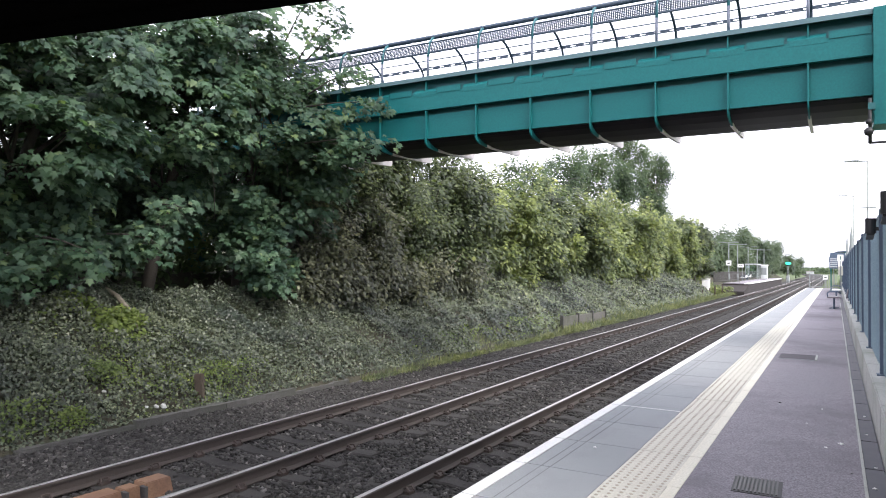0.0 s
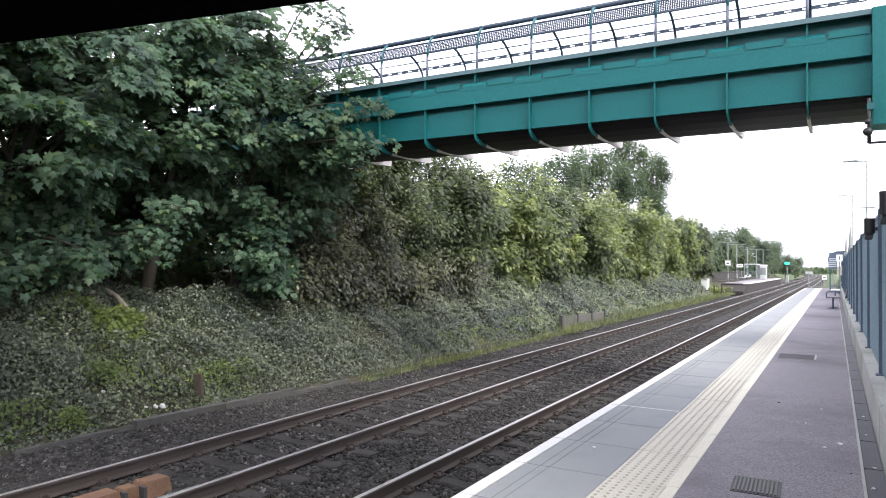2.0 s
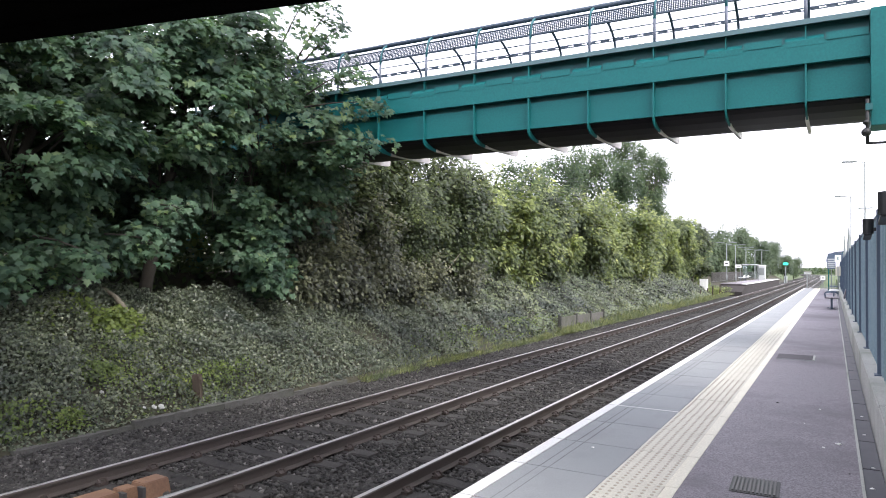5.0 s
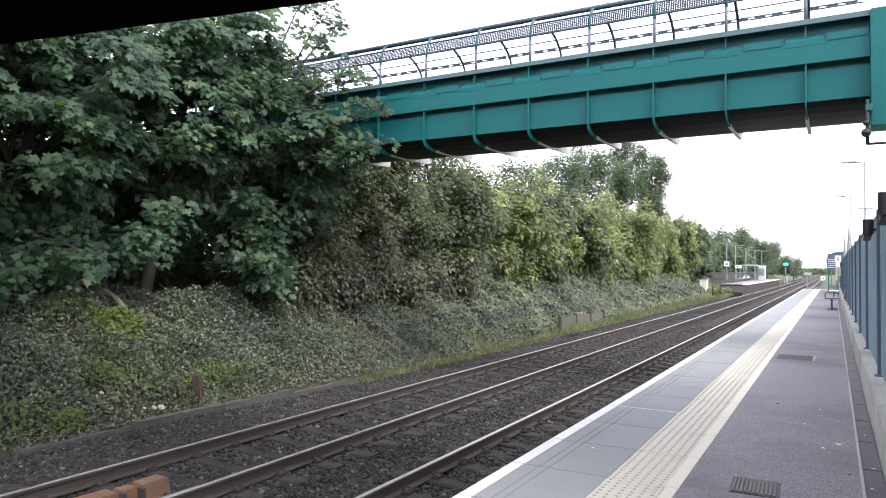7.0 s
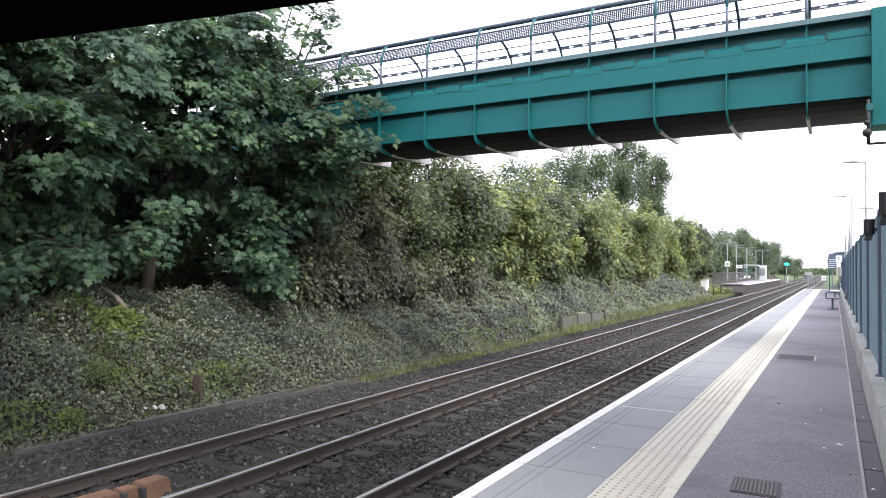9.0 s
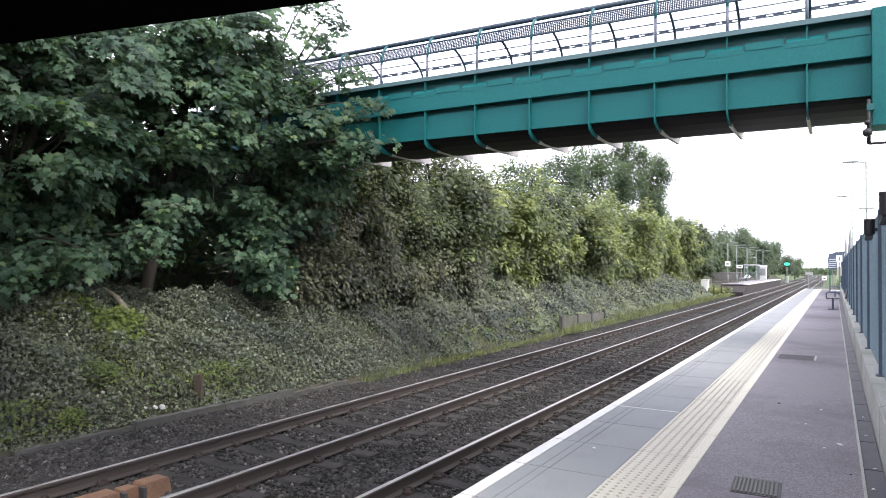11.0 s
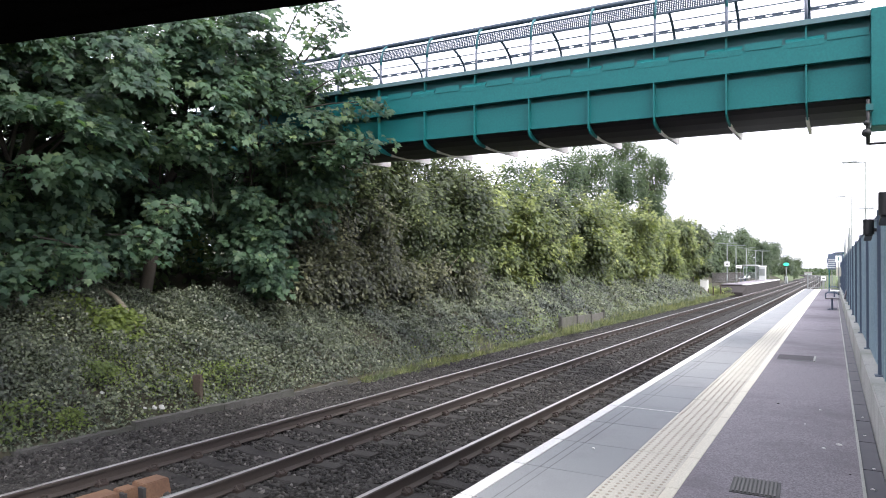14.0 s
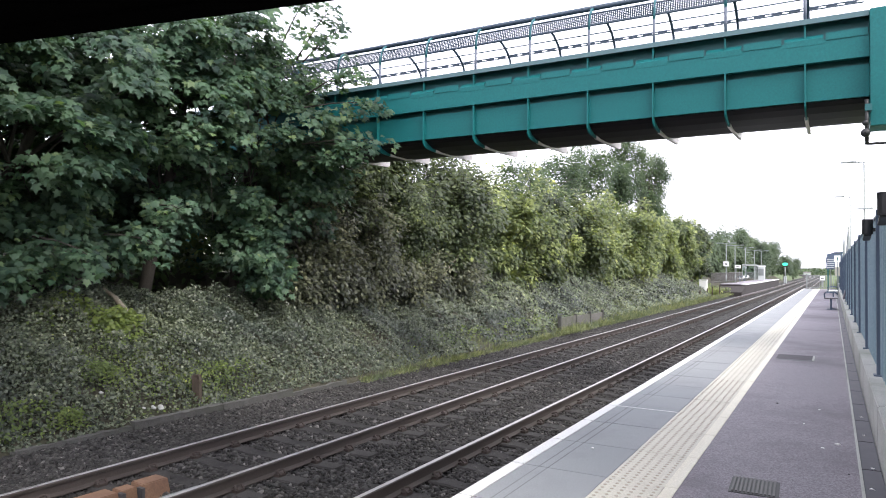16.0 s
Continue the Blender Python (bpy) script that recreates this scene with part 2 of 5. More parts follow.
def part(name, bm, mat, parent=None, label="", m=None, bevel=0.0, smooth=False):
    """Link a bmesh as one mesh object, under a thing or on its own."""
    if bevel:
        bmesh.ops.bevel(bm, geom=bm.edges[:], offset=bevel, segments=2, affect="EDGES", clamp_overlap=True)
    bmesh.ops.recalc_face_normals(bm, faces=bm.faces[:])
    me = bpy.data.meshes.new(name)
    bm.to_mesh(me)
    bm.free()
    if smooth:
        for p in me.polygons:
            p.use_smooth = True
    return place(name, me, mat, parent, m, label)


def box(x0, x1, y0, y1, z0, z1, bm=None):
    bm = bm or bmesh.new()
    bmesh.ops.create_cube(bm, size=1, matrix=Matrix.Translation(((x0 + x1) / 2, (y0 + y1) / 2, (z0 + z1) / 2)) @ Matrix.Diagonal((x1 - x0, y1 - y0, z1 - z0, 1)))
    return bm


def tube(points, r, sides=8, bm=None, r_end=None):
    """A round bar along points, tapering to r_end."""
    bm = bm or bmesh.new()
    pts = [Vector(p) for p in points]
    rings = []
    for i, p in enumerate(pts):
        d = (pts[min(i + 1, len(pts) - 1)] - pts[max(i - 1, 0)]).normalized()
        a = d.cross(Vector((0, 0, 1)) if abs(d.z) < 0.9 else Vector((1, 0, 0))).normalized()
        b = d.cross(a)
        rr = r if r_end is None else r + (r_end - r) * i / (len(pts) - 1)
        rings.append([bm.verts.new(p + (a * math.cos(2 * math.pi * k / sides) + b * math.sin(2 * math.pi * k / sides)) * rr) for k in range(sides)])
    for u, v in zip(rings, rings[1:]):
        for k in range(sides):
            bm.faces.new((u[k], u[(k + 1) % sides], v[(k + 1) % sides], v[k]))
    bm.faces.new(rings[0])
    bm.faces.new(rings[-1])
    return bm


def sweep(profile, path, bm=None):
    """A profile of (across, up) swept along path points, which run roughly along y; ends closed."""
    bm = bm or bmesh.new()
    rings = []
    for i, p in enumerate(path):
        p = Vector(p)
        d = Vector(path[min(i + 1, len(path) - 1)]) - Vector(path[max(i - 1, 0)])
        d.z = 0
        d.normalize()
        side = Vector((d.y, -d.x, 0))
        rings.append([bm.verts.new(p + side * a + Vector((0, 0, b))) for a, b in profile])
    n = len(profile)
    for u, v in zip(rings, rings[1:]):
        for k in range(n):
            bm.faces.new((u[k], u[(k + 1) % n], v[(k + 1) % n], v[k]))
    bm.faces.new(rings[0])
    bm.faces.new(list(reversed(rings[-1])))
    return bm


def thing(name, label, category, m=None, group="", kind=""):
    ob = new(name)
    ob.empty_display_size = 0.1
    if m is not None:
        ob.matrix_basis = m
    return tagged(ob, label, category, group, kind)


# ---- line of the track: straight, then bending to the left far away ----
def bend(y):
    return 0.0 if y < 270 else -((y - 270) ** 2) / 6000.0


def along(x, z, y0, y1, step=10.0):
    n = max(2, int((y1 - y0) / step) + 1)
    return [(x + bend(y), y, z) for y in np.linspace(y0, y1, n)]


# ---- ground, ballast, embankment ----
def grid(xs, ys, fz):
    X, Y = np.meshgrid(xs, ys)
    V = np.stack([X, Y, fz(X, Y)], -1).reshape(-1, 3)
    nx, ny = len(xs), len(ys)
    i = np.arange(nx * ny).reshape(ny, nx)
    F = np.stack([i[:-1, :-1], i[:-1, 1:], i[1:, 1:], i[1:, :-1]], -1).reshape(-1, 4)
    return V, F


def wave(X, Y, s, seed=0.0):
    """Cheap smooth unevenness, about -1 to 1."""
    return (np.sin(X * s * 1.0 + 1.3 * np.sin(Y * s * 0.7 + seed) + seed) * 0.5 + np.sin(Y * s * 1.3 + 1.7 * np.sin(X * s * 0.9 + seed * 2) + seed * 3) * 0.5)


V, F = grid(np.linspace(-3000, 3000, 25), np.linspace(-1500, 4500, 25), lambda X, Y: X * 0 - 0.75)
tagged(place("ground", np_mesh("ground", V, F), M["field"]), "open green fields running to the horizon", "ground", kind="structure")

CURB_X = -9.75


def bed_z(X, Y):
    d = np.minimum(np.abs(X + 6.75), np.abs(X + 3.57))
    return -0.198 - np.clip(d - 1.15, 0, 1.2) * 0.14 + 0.12 * np.clip((-8.8 - X) / 0.8, 0, 1) * np.clip((14 - Y) / 5, 0, 1) + 0.018 * wave(X, Y, 2.2, 1.0)


xs, ys = np.linspace(-10.6, -2.0, 56), np.concatenate([np.linspace(-20, 40, 300), np.linspace(41, 230, 120)])
V, F = grid(xs, ys, bed_z)
tagged(place("ballast_bed", np_mesh("ballast_bed", V, F, True), M["ballast"]), "dark grey crushed stone ballast under the tracks", "ballast", kind="structure")
far = along(-6.4, -0.25, 225, 520, 12)
bm = sweep([(-4, -0.4), (4.2, -0.4), (4.2, 0), (-4, 0)], far)
tagged(part("ballast_far", bm, M["ballast"]), "dark ballast of the distant bending line", "ballast", kind="structure")


def bank_z(X, Y):
    """The slope beside the line: steep to about 2 m, then nearly level."""
    u = np.clip((Y - 66) / 16, 0, 1)
    d = CURB_X - 4.6 * u * u * (3 - 2 * u) - X
    drop = np.clip(-d, 0, 0.2) * 2.0
    d = np.maximum(d, 0.0)
    t = np.clip(d / 4.0, 0, 1)
    z = -0.22 + 2.15 * (t ** 0.9) * (1 + 0.06 * np.sin(Y * 0.23))
    z = z + np.clip(d - 4.0, 0, 50) * 0.06 - drop
    z = z - 1.1 * np.exp(-(((X + 14.5) / 1.25) ** 4 + ((Y - 11.5) / 2.0) ** 4))
    rough = np.clip(d / 0.8, 0, 1)
    return z + rough * (0.15 * wave(X, Y, 1.5, 2.0) + 0.09 * wave(X, Y, 3.7, 5.0))


xs, ys = np.concatenate([np.linspace(-45, -15, 20), np.linspace(-14.6, CURB_X, 40), [CURB_X + 0.08]]), np.concatenate([np.linspace(-20, 45, 200), np.linspace(46, 240, 130)])
V, F = grid(xs, ys, bank_z)
tagged(place("embankment", np_mesh("embankment", V, F, True), M["soil"]), "earth embankment slope covered with ivy", "embankment", kind="structure")


# ---- tracks ----
RAIL = [(-0.075, -0.159), (0.075, -0.159), (0.075, -0.147), (0.012, -0.128), (0.010, -0.045), (0.035, -0.036), (0.036, -0.008), (0.024, 0.0), (-0.024, 0.0), (-0.036, -0.008), (-0.035, -0.036), (-0.010, -0.045), (-0.012, -0.128), (-0.075, -0.147)]
SLEEPER_STEP = 0.68


def sleeper_mesh():
    bm = bmesh.new()
    ring = []
    for x, w, z in ((-1.25, 0.125, -0.165), (-0.45, 0.125, -0.165), (-0.30, 0.12, -0.185), (0.30, 0.12, -0.185), (0.45, 0.125, -0.165), (1.25, 0.125, -0.165)):
        ring.append([bm.verts.new(v) for v in ((x, -w, -0.36), (x, -w, z - 0.02), (x, -w + 0.02, z), (x, w - 0.02, z), (x, w, z - 0.02), (x, w, -0.36))])
    for u, v in zip(ring, ring[1:]):
        for k in range(6):
            bm.faces.new((u[k], u[(k + 1) % 6], v[(k + 1) % 6], v[k]))
    bm.faces.new(ring[0])
    bm.faces.new(ring[-1])
    bmesh.ops.recalc_face_normals(bm, faces=bm.faces[:])
    me = bpy.data.meshes.new("sleeper")
    bm.to_mesh(me)
    bm.free()
    me.materials.append(M["sleeper"])
    return me


def clip_mesh():
    bm = box(-0.055, 0.03, -0.06, 0.06, -0.02, 0.012)
    tube([(-0.05, -0.05, 0.01), (-0.02, -0.045, 0.05), (0.02, -0.02, 0.045), (0.035, 0.02, 0.03), (-0.01, 0.045, 0.05), (-0.05, 0.05, 0.015)], 0.014, 5, bm)
    bmesh.ops.recalc_face_normals(bm, faces=bm.faces[:])
    me = bpy.data.meshes.new("rail_clip")
    bm.to_mesh(me)
    bm.free()
    me.materials.append(M["clip"])
    return me


SLEEPER, CLIP = sleeper_mesh(), clip_mesh()


def joined(me, poses):
    """One mesh of many copies of me."""
    n = len(me.vertices)
    co = np.empty(n * 3, np.float32)
    me.vertices.foreach_get("co", co)
    co = co.reshape(-1, 3)
    me.calc_loop_triangles()
    tri = np.array([t.vertices[:] for t in me.loop_triangles], np.int32)
    Vs = [co + np.array(p, np.float32) for p in poses]
    Fs = [tri + i * n for i in range(len(poses))]
    out = np_mesh(me.name, np.concatenate(Vs), np.concatenate(Fs))
    out.materials.append(me.materials[0])
    return out


def track(name, xl, xr, label, start):
    tr = thing(name, label, "railway track", kind="structure")
    for x in (xl, xr):
        rail = part("rail", sweep(RAIL, along(x, 0, -18, 520, 9)), M["rail_rust"], tr, "rust-brown steel rail")
        part("running_surface", sweep([(-0.027, 0.0), (0.027, 0.0), (0.025, 0.003), (-0.025, 0.003)], along(x, 0.0, -18, 520, 9)), M["rail_top"], rail, "polished steel running surface")
    mid = (xl + xr) / 2
    y, k = start, 0
    far_s, far_c = [], []
    while y < 185:
        jx, jy = random.uniform(-0.03, 0.03), random.uniform(-0.015, 0.015)
        if y < 60:
            place("sleeper", SLEEPER, None, tr, pose(mid + jx, y + jy, 0, 0, 0, random.uniform(-0.6, 0.6)))
        else:
            far_s.append((mid + jx, y + jy, 0))
        for x in (xl, xr):
            for s in (-1, 1):
                if 3 < y < 42:
                    place("rail_clip", CLIP, None, tr, pose(x + s * 0.1, y, -0.145, 0, 0, 0 if s < 0 else 180))
                elif y >= 42 and y < 80:
                    far_c.append((x + s * 0.1, y, -0.145))
        y += SLEEPER_STEP
        k += 1
    tagged(place("far_sleepers", joined(SLEEPER, far_s), None, tr), kind="stuff")
    tagged(place("far_clips", joined(CLIP, far_c), None, tr), kind="stuff")
    return tr


track("track_1", -7.50, -6.00, "rusty rails on brown concrete sleepers in dark ballast", -10.0)
track("track_2", -4.32, -2.82, "polished rails on sleepers beside the platform edge", -9.75)


def stones(n, y0, y1, size, seed):
    """Loose angular stones over the ballast bed."""
    r = np.random.RandomState(seed)
    X = r.uniform(-9.9, -2.2, n)
    Y = y0 + (y1 - y0) * r.uniform(0, 1, n) ** 1.35
    for mid, start in ((-6.75, -10.0), (-3.57, -9.75)):
        off = np.abs((Y - start + SLEEPER_STEP / 2) % SLEEPER_STEP - SLEEPER_STEP / 2)
        on = (np.abs(X - mid) < 1.2) & (off < 0.135) & (r.uniform(0, 1, n) < 0.93)
        X = np.where(on, -8.9 + 0.9 * r.uniform(-1, 1, n), X)
    Z = bed_z(X, Y)
    s = size * r.uniform(0.55, 1.35, n)
    base = np.array([(1, 0, 0), (-1, 0, 0), (0, 1, 0), (0, -1, 0), (0, 0, 1), (0, 0, -1)], float)
    v = base[None] * r.uniform(0.55, 1.1, (n, 6, 1)) + r.uniform(-0.28, 0.28, (n, 6, 3))
    q = r.normal(size=(n, 4))
    q /= np.linalg.norm(q, axis=1)[:, None]
    w, x, y, z = q.T
    R = np.stack([1 - 2 * (y * y + z * z), 2 * (x * y - z * w), 2 * (x * z + y * w), 2 * (x * y + z * w), 1 - 2 * (x * x + z * z), 2 * (y * z - x * w), 2 * (x * z - y * w), 2 * (y * z + x * w), 1 - 2 * (x * x + y * y)], -1).reshape(n, 3, 3)
    v = np.einsum("nij,nkj->nki", R, v) * s[:, None, None] * np.array((1, 1, 0.8))
    v += np.stack([X, Y, Z + 0.008], -1)[:, None, :]
    tri = np.array([(0, 2, 4), (2, 1, 4), (1, 3, 4), (3, 0, 4), (2, 0, 5), (1, 2, 5), (3, 1, 5), (0, 3, 5)])
    F = (tri[None] + (np.arange(n) * 6)[:, None, None]).reshape(-1, 3)
    return np_mesh("ballast_stones", v.reshape(-1, 3), F)


tagged(place("ballast_stones", stones(78000, 3.0, 34.0, 0.042, 3), M["stone"]), "loose angular grey ballast stones between the rails", "ballast", kind="stuff")

# ---- kerb of old concrete at the foot of the bank ----
kerb = thing("kerb", "low worn concrete edging along the foot of the bank", "kerb", kind="structure")
y = -4.0
while y < 15:
    ln = 1.84
    bm = box(-0.06, 0.06, 0.005, ln - (0.012 if y < 4 or y > 5 else 0.06), -0.4, 0.0)
    bmesh.ops.subdivide_edges(bm, edges=[e for e in bm.edges if abs(e.verts[0].co.y - e.verts[1].co.y) > 1], cuts=14)
    for v in bm.verts:
        v.co += Vector((random.uniform(-0.012, 0.012), 0, random.uniform(-0.016, 0.006)))
    part("edging_block", bm, M["concrete"], kerb, m=pose(CURB_X + 0.02 * math.sin(y) + 0.02, y, -0.105 - 0.045 * max(0, y - 8.2) - 0.03 * max(0, 7 - y) + 0.010 * math.sin(y * 3.1), random.uniform(-0.5, 0.5), random.uniform(-4, 4), random.uniform(-0.5, 0.5)))
    y += ln

# ---- platform ----
PZ = 0.915
EDGE = -2.14
Y0, Y1 = -14.0, 66.0
tagged(part("platform_base", box(EDGE + 0.12, 0.17, Y0, Y1, -0.7, PZ - 0.075), M["brick_dark"]), "dark brick platform wall beside the track", "platform", kind="structure")
tagged(part("platform_surface", box(-0.925, 0.165, Y0, Y1, PZ - 0.075, PZ), M["asphalt"]), "worn purple-grey asphalt platform surface", "platform", kind="structure")
cop = thing("platform_edge", "pale grey coping slabs with a white painted edge", "platform edge", kind="structure")
SLAB = 0.865
y = 4.88 - 21 * SLAB
while y < Y1 - SLAB:
    part("coping_slab", box(EDGE + 0.085, -1.415, y + 0.004, y + SLAB - 0.004, PZ - 0.072, PZ + random.uniform(-0.0012, 0.0012)), M["coping"], cop, bevel=0.003)
    part("nosing", box(EDGE - 0.03, EDGE + 0.085, y + 0.002, y + SLAB - 0.002, PZ - 0.09, PZ + 0.001), M["white_line"], cop, "white painted nosing", bevel=0.008)
    y += SLAB
for x_ in (EDGE + 0.20, EDGE + 0.27):
    part("saw_cut", box(x_, x_ + 0.005, 3.5, 16.0, PZ - 0.004, PZ + 0.0015), M["plinth_dirt"], cop, "thin dark saw cut")
part("mortar_joint", box(EDGE + 0.09, -1.42, 4.88 + 3 * SLAB - 0.008, 4.88 + 3 * SLAB + 0.009, PZ - 0.004, PZ + 0.002), M["white_line"], cop, "pale filled joint")
part("joint_bed", box(EDGE + 0.05, -1.416, Y0, Y1 - 0.4, PZ - 0.074, PZ - 0.006), M["plinth_dirt"], cop, "dark dirt in the joints")


def tactile_mesh(sides):
    """Slab of blister paving, its raised blisters coloured darker on the six-sided version."""
    bm = box(0, 0.398, 0.004, SLAB - 0.004, -0.036, 0)
    tops = []
    for i in range(6):
        for j in range(13):
            c = Vector((0.034 + i * 0.066, 0.036 + j * 0.066, 0))
            ang = [k * 2 * math.pi / sides for k in range(sides)]
            lo = [bm.verts.new(c + Vector((0.0145 * math.cos(a), 0.0145 * math.sin(a), 0.0003))) for a in ang]
            hi = [bm.verts.new(c + Vector((0.010 * math.cos(a), 0.010 * math.sin(a), 0.005))) for a in ang]
            for k in range(sides):
                tops.append(bm.faces.new((lo[k], lo[(k + 1) % sides], hi[(k + 1) % sides], hi[k])))
            tops.append(bm.faces.new(hi))
    bmesh.ops.recalc_face_normals(bm, faces=bm.faces[:])
    for fc in tops:
        fc.material_index = 1 if sides > 4 else 0
    me = bpy.data.meshes.new("tactile_slab")
    bm.to_mesh(me)
    bm.free()
    me.materials.append(M["tactile"])
    me.materials.append(M["blister"])
    return me


tac = thing("tactile_paving", "cream blister paving slabs in a warning strip", "tactile paving", kind="structure")
line = thing("platform_line", "worn cream painted line on the platform", "painted line", kind="structure")
TB, TP = tactile_mesh(6), tactile_mesh(4)
y = 4.88 - 21 * SLAB
while y < Y1 - SLAB:
    place("tactile_slab", TB if 2 < y < 10 else TP, None, tac, pose(-1.412, y, PZ + random.uniform(-0.002, 0.001), 0, 0, random.uniform(-0.2, 0.2)))
    part("painted_slab", box(-1.012 + random.uniform(-0.003, 0.003), -0.926, y + 0.003, y + SLAB - 0.003, PZ - 0.034, PZ + 0.003), M["cream_line"], line, bevel=0.002)
    y += SLAB
tagged(part("platform_bedding", box(-1.414, -0.926, Y0, Y1 - 0.4, PZ - 0.078, PZ - 0.036), M["plinth_dirt"]), "mortar bed below the slabs", "platform", kind="structure")
# drainage channel, wall plinth
ch = thing("drain_channel", "dark slotted drainage channel along the wall", "drain", kind="structure")
part("channel_bed", box(0.185, 0.318, Y0, Y1, PZ - 0.1, PZ - 0.03), M["channel"], ch)
part("channel_lip", box(0.165, 0.185, Y0, Y1, PZ - 0.1, PZ + 0.004), M["plinth"], ch, "pale concrete lip")
y = 3.2
while y < 26:
    part("channel_grate", box(0.188, 0.315, y, y + 0.97, PZ - 0.028, PZ - 0.008), M["channel"], ch, bevel=0.004)
    y += 0.985
pl = thing("plinth_wall", "low weathered concrete plinth wall under the fence", "wall", kind="structure")
y = Y0
while y < Y1 - 2:
    ln = 2.97
    part("plinth_block", box(0.32, 0.60, y + 0.004, y + ln - 0.004, -0.7, 1.29), M["plinth"], pl, bevel=0.012)
    y += ln
tagged(part("yard_ground", box(0.62, 40, -40, 200, -0.9, 0.5), M["field"]), "grassy ground behind the fence", "ground", kind="structure")

# ---- fence of steel sheets between posts ----
FX = 0.43


def fence_panel():
    f = thing("fence", "blue-grey painted steel sheet fence panel on the plinth", "fence", group="fence panels along the platform")
    n, w = 12, 2.96
    prof = []
    for i in range(n):
        a = w * i / n
        prof += [(0.012, a), (0.012, a + w / n * 0.78), (0.0, a + w / n * 0.82), (0.0, a + w / n * 0.96)]
    bm = bmesh.new()
    lo = [bm.verts.new((FX + a + 0.01, b, 1.31)) for a, b in prof]
    hi = [bm.verts.new((FX + a + 0.01, b, 3.03)) for a, b in prof]
    lo2 = [bm.verts.new((FX + a + 0.022, b, 1.31)) for a, b in prof]
    hi2 = [bm.verts.new((FX + a + 0.022, b, 3.03)) for a, b in prof]
    for i in range(len(prof) - 1):
        bm.faces.new((lo[i], lo[i + 1], hi[i + 1], hi[i]))
        bm.faces.new((lo2[i], lo2[i + 1], hi2[i + 1], hi2[i]))
        bm.faces.new((hi[i], hi[i + 1], hi2[i + 1], hi2[i]))
    part("sheet", bm, M["fence_blue"], f)
    part("top_rail", box(FX + 0.0, FX + 0.05, 0, w, 3.03, 3.07), M["fence_post"], f, bevel=0.005)
    part("bottom_rail", box(FX + 0.03, FX + 0.07, 0, w, 1.30, 1.36), M["fence_post"], f)
    post = part("post", box(FX - 0.022, FX + 0.06, -0.04, 0.04, 1.292, 3.09), M["fence_post"], f, "dark navy steel post", bevel=0.006)
    part("base_plate", box(FX - 0.05, FX + 0.1, -0.07, 0.07, 1.291, 1.305), M["fence_post"], post)
    return f


fp = fence_panel()
fp.matrix_basis = pose(0, 8.75 - 7 * 2.97, 0)
for i in range(-6, 18):
    copy_thing(fp, pose(0, 8.75 + i * 2.97, 0))

# ---- footbridge ----
BY, BW = 14.0, 2.0
ZB, ZT = 5.51, 6.95
NEAR_HOOP = [(0, ZT), (0, 7.5), (0.03, 7.72), (0.09, 7.88), (0.17, 7.99), (0.30, 8.065)]
FAR_HOOP = [(2.0, ZT), (2.0, 7.58), (1.96, 7.74), (1.87, 7.85), (1.70, 7.96), (1.52, 8.04), (1.34, 8.09)]
RIBS = [-0.42 - 1.356 * i for i in range(0, 13)]
XL, XR = RIBS[-1] - 1.6, 0.574
br = thing("footbridge", "teal painted steel footbridge with caged parapets", "footbridge")
for s, y in ((1, BY), (-1, BY + BW)):
    def slab(d0, d1, z0, z1):
        """Plate between two depths behind the face of the girder."""
        return box(XL, XR, min(y + s * d0, y + s * d1), max(y + s * d0, y + s * d1), z0, z1)
    g = part("girder", slab(0.0, 0.02, ZB, 6.07), M["teal"], br, "deep teal plate girder")
    part("upper_strip", slab(-0.108, 0.0, 6.175, 6.575), M["teal"], g, "raised teal upper strip", bevel=0.004)
    part("strip_back", slab(0.12, 0.14, 6.0, ZT - 0.001), M["teal_dark"], g)
    part("slot_floor", slab(0.021, 0.119, 6.05, 6.065), M["teal_dark"], g)
    part("top_flange", slab(-0.13, 0.26, ZT, ZT + 0.03), M["teal"], g, bevel=0.004)
    part("flange_lip", slab(-0.15, -0.131, ZT - 0.07, ZT + 0.03), M["lip_grey"], g, "grey-green edge lip", bevel=0.004)
    part("bottom_flange", slab(-0.04, 0.06, ZB - 0.02, ZB), M["teal"], g, bevel=0.004)
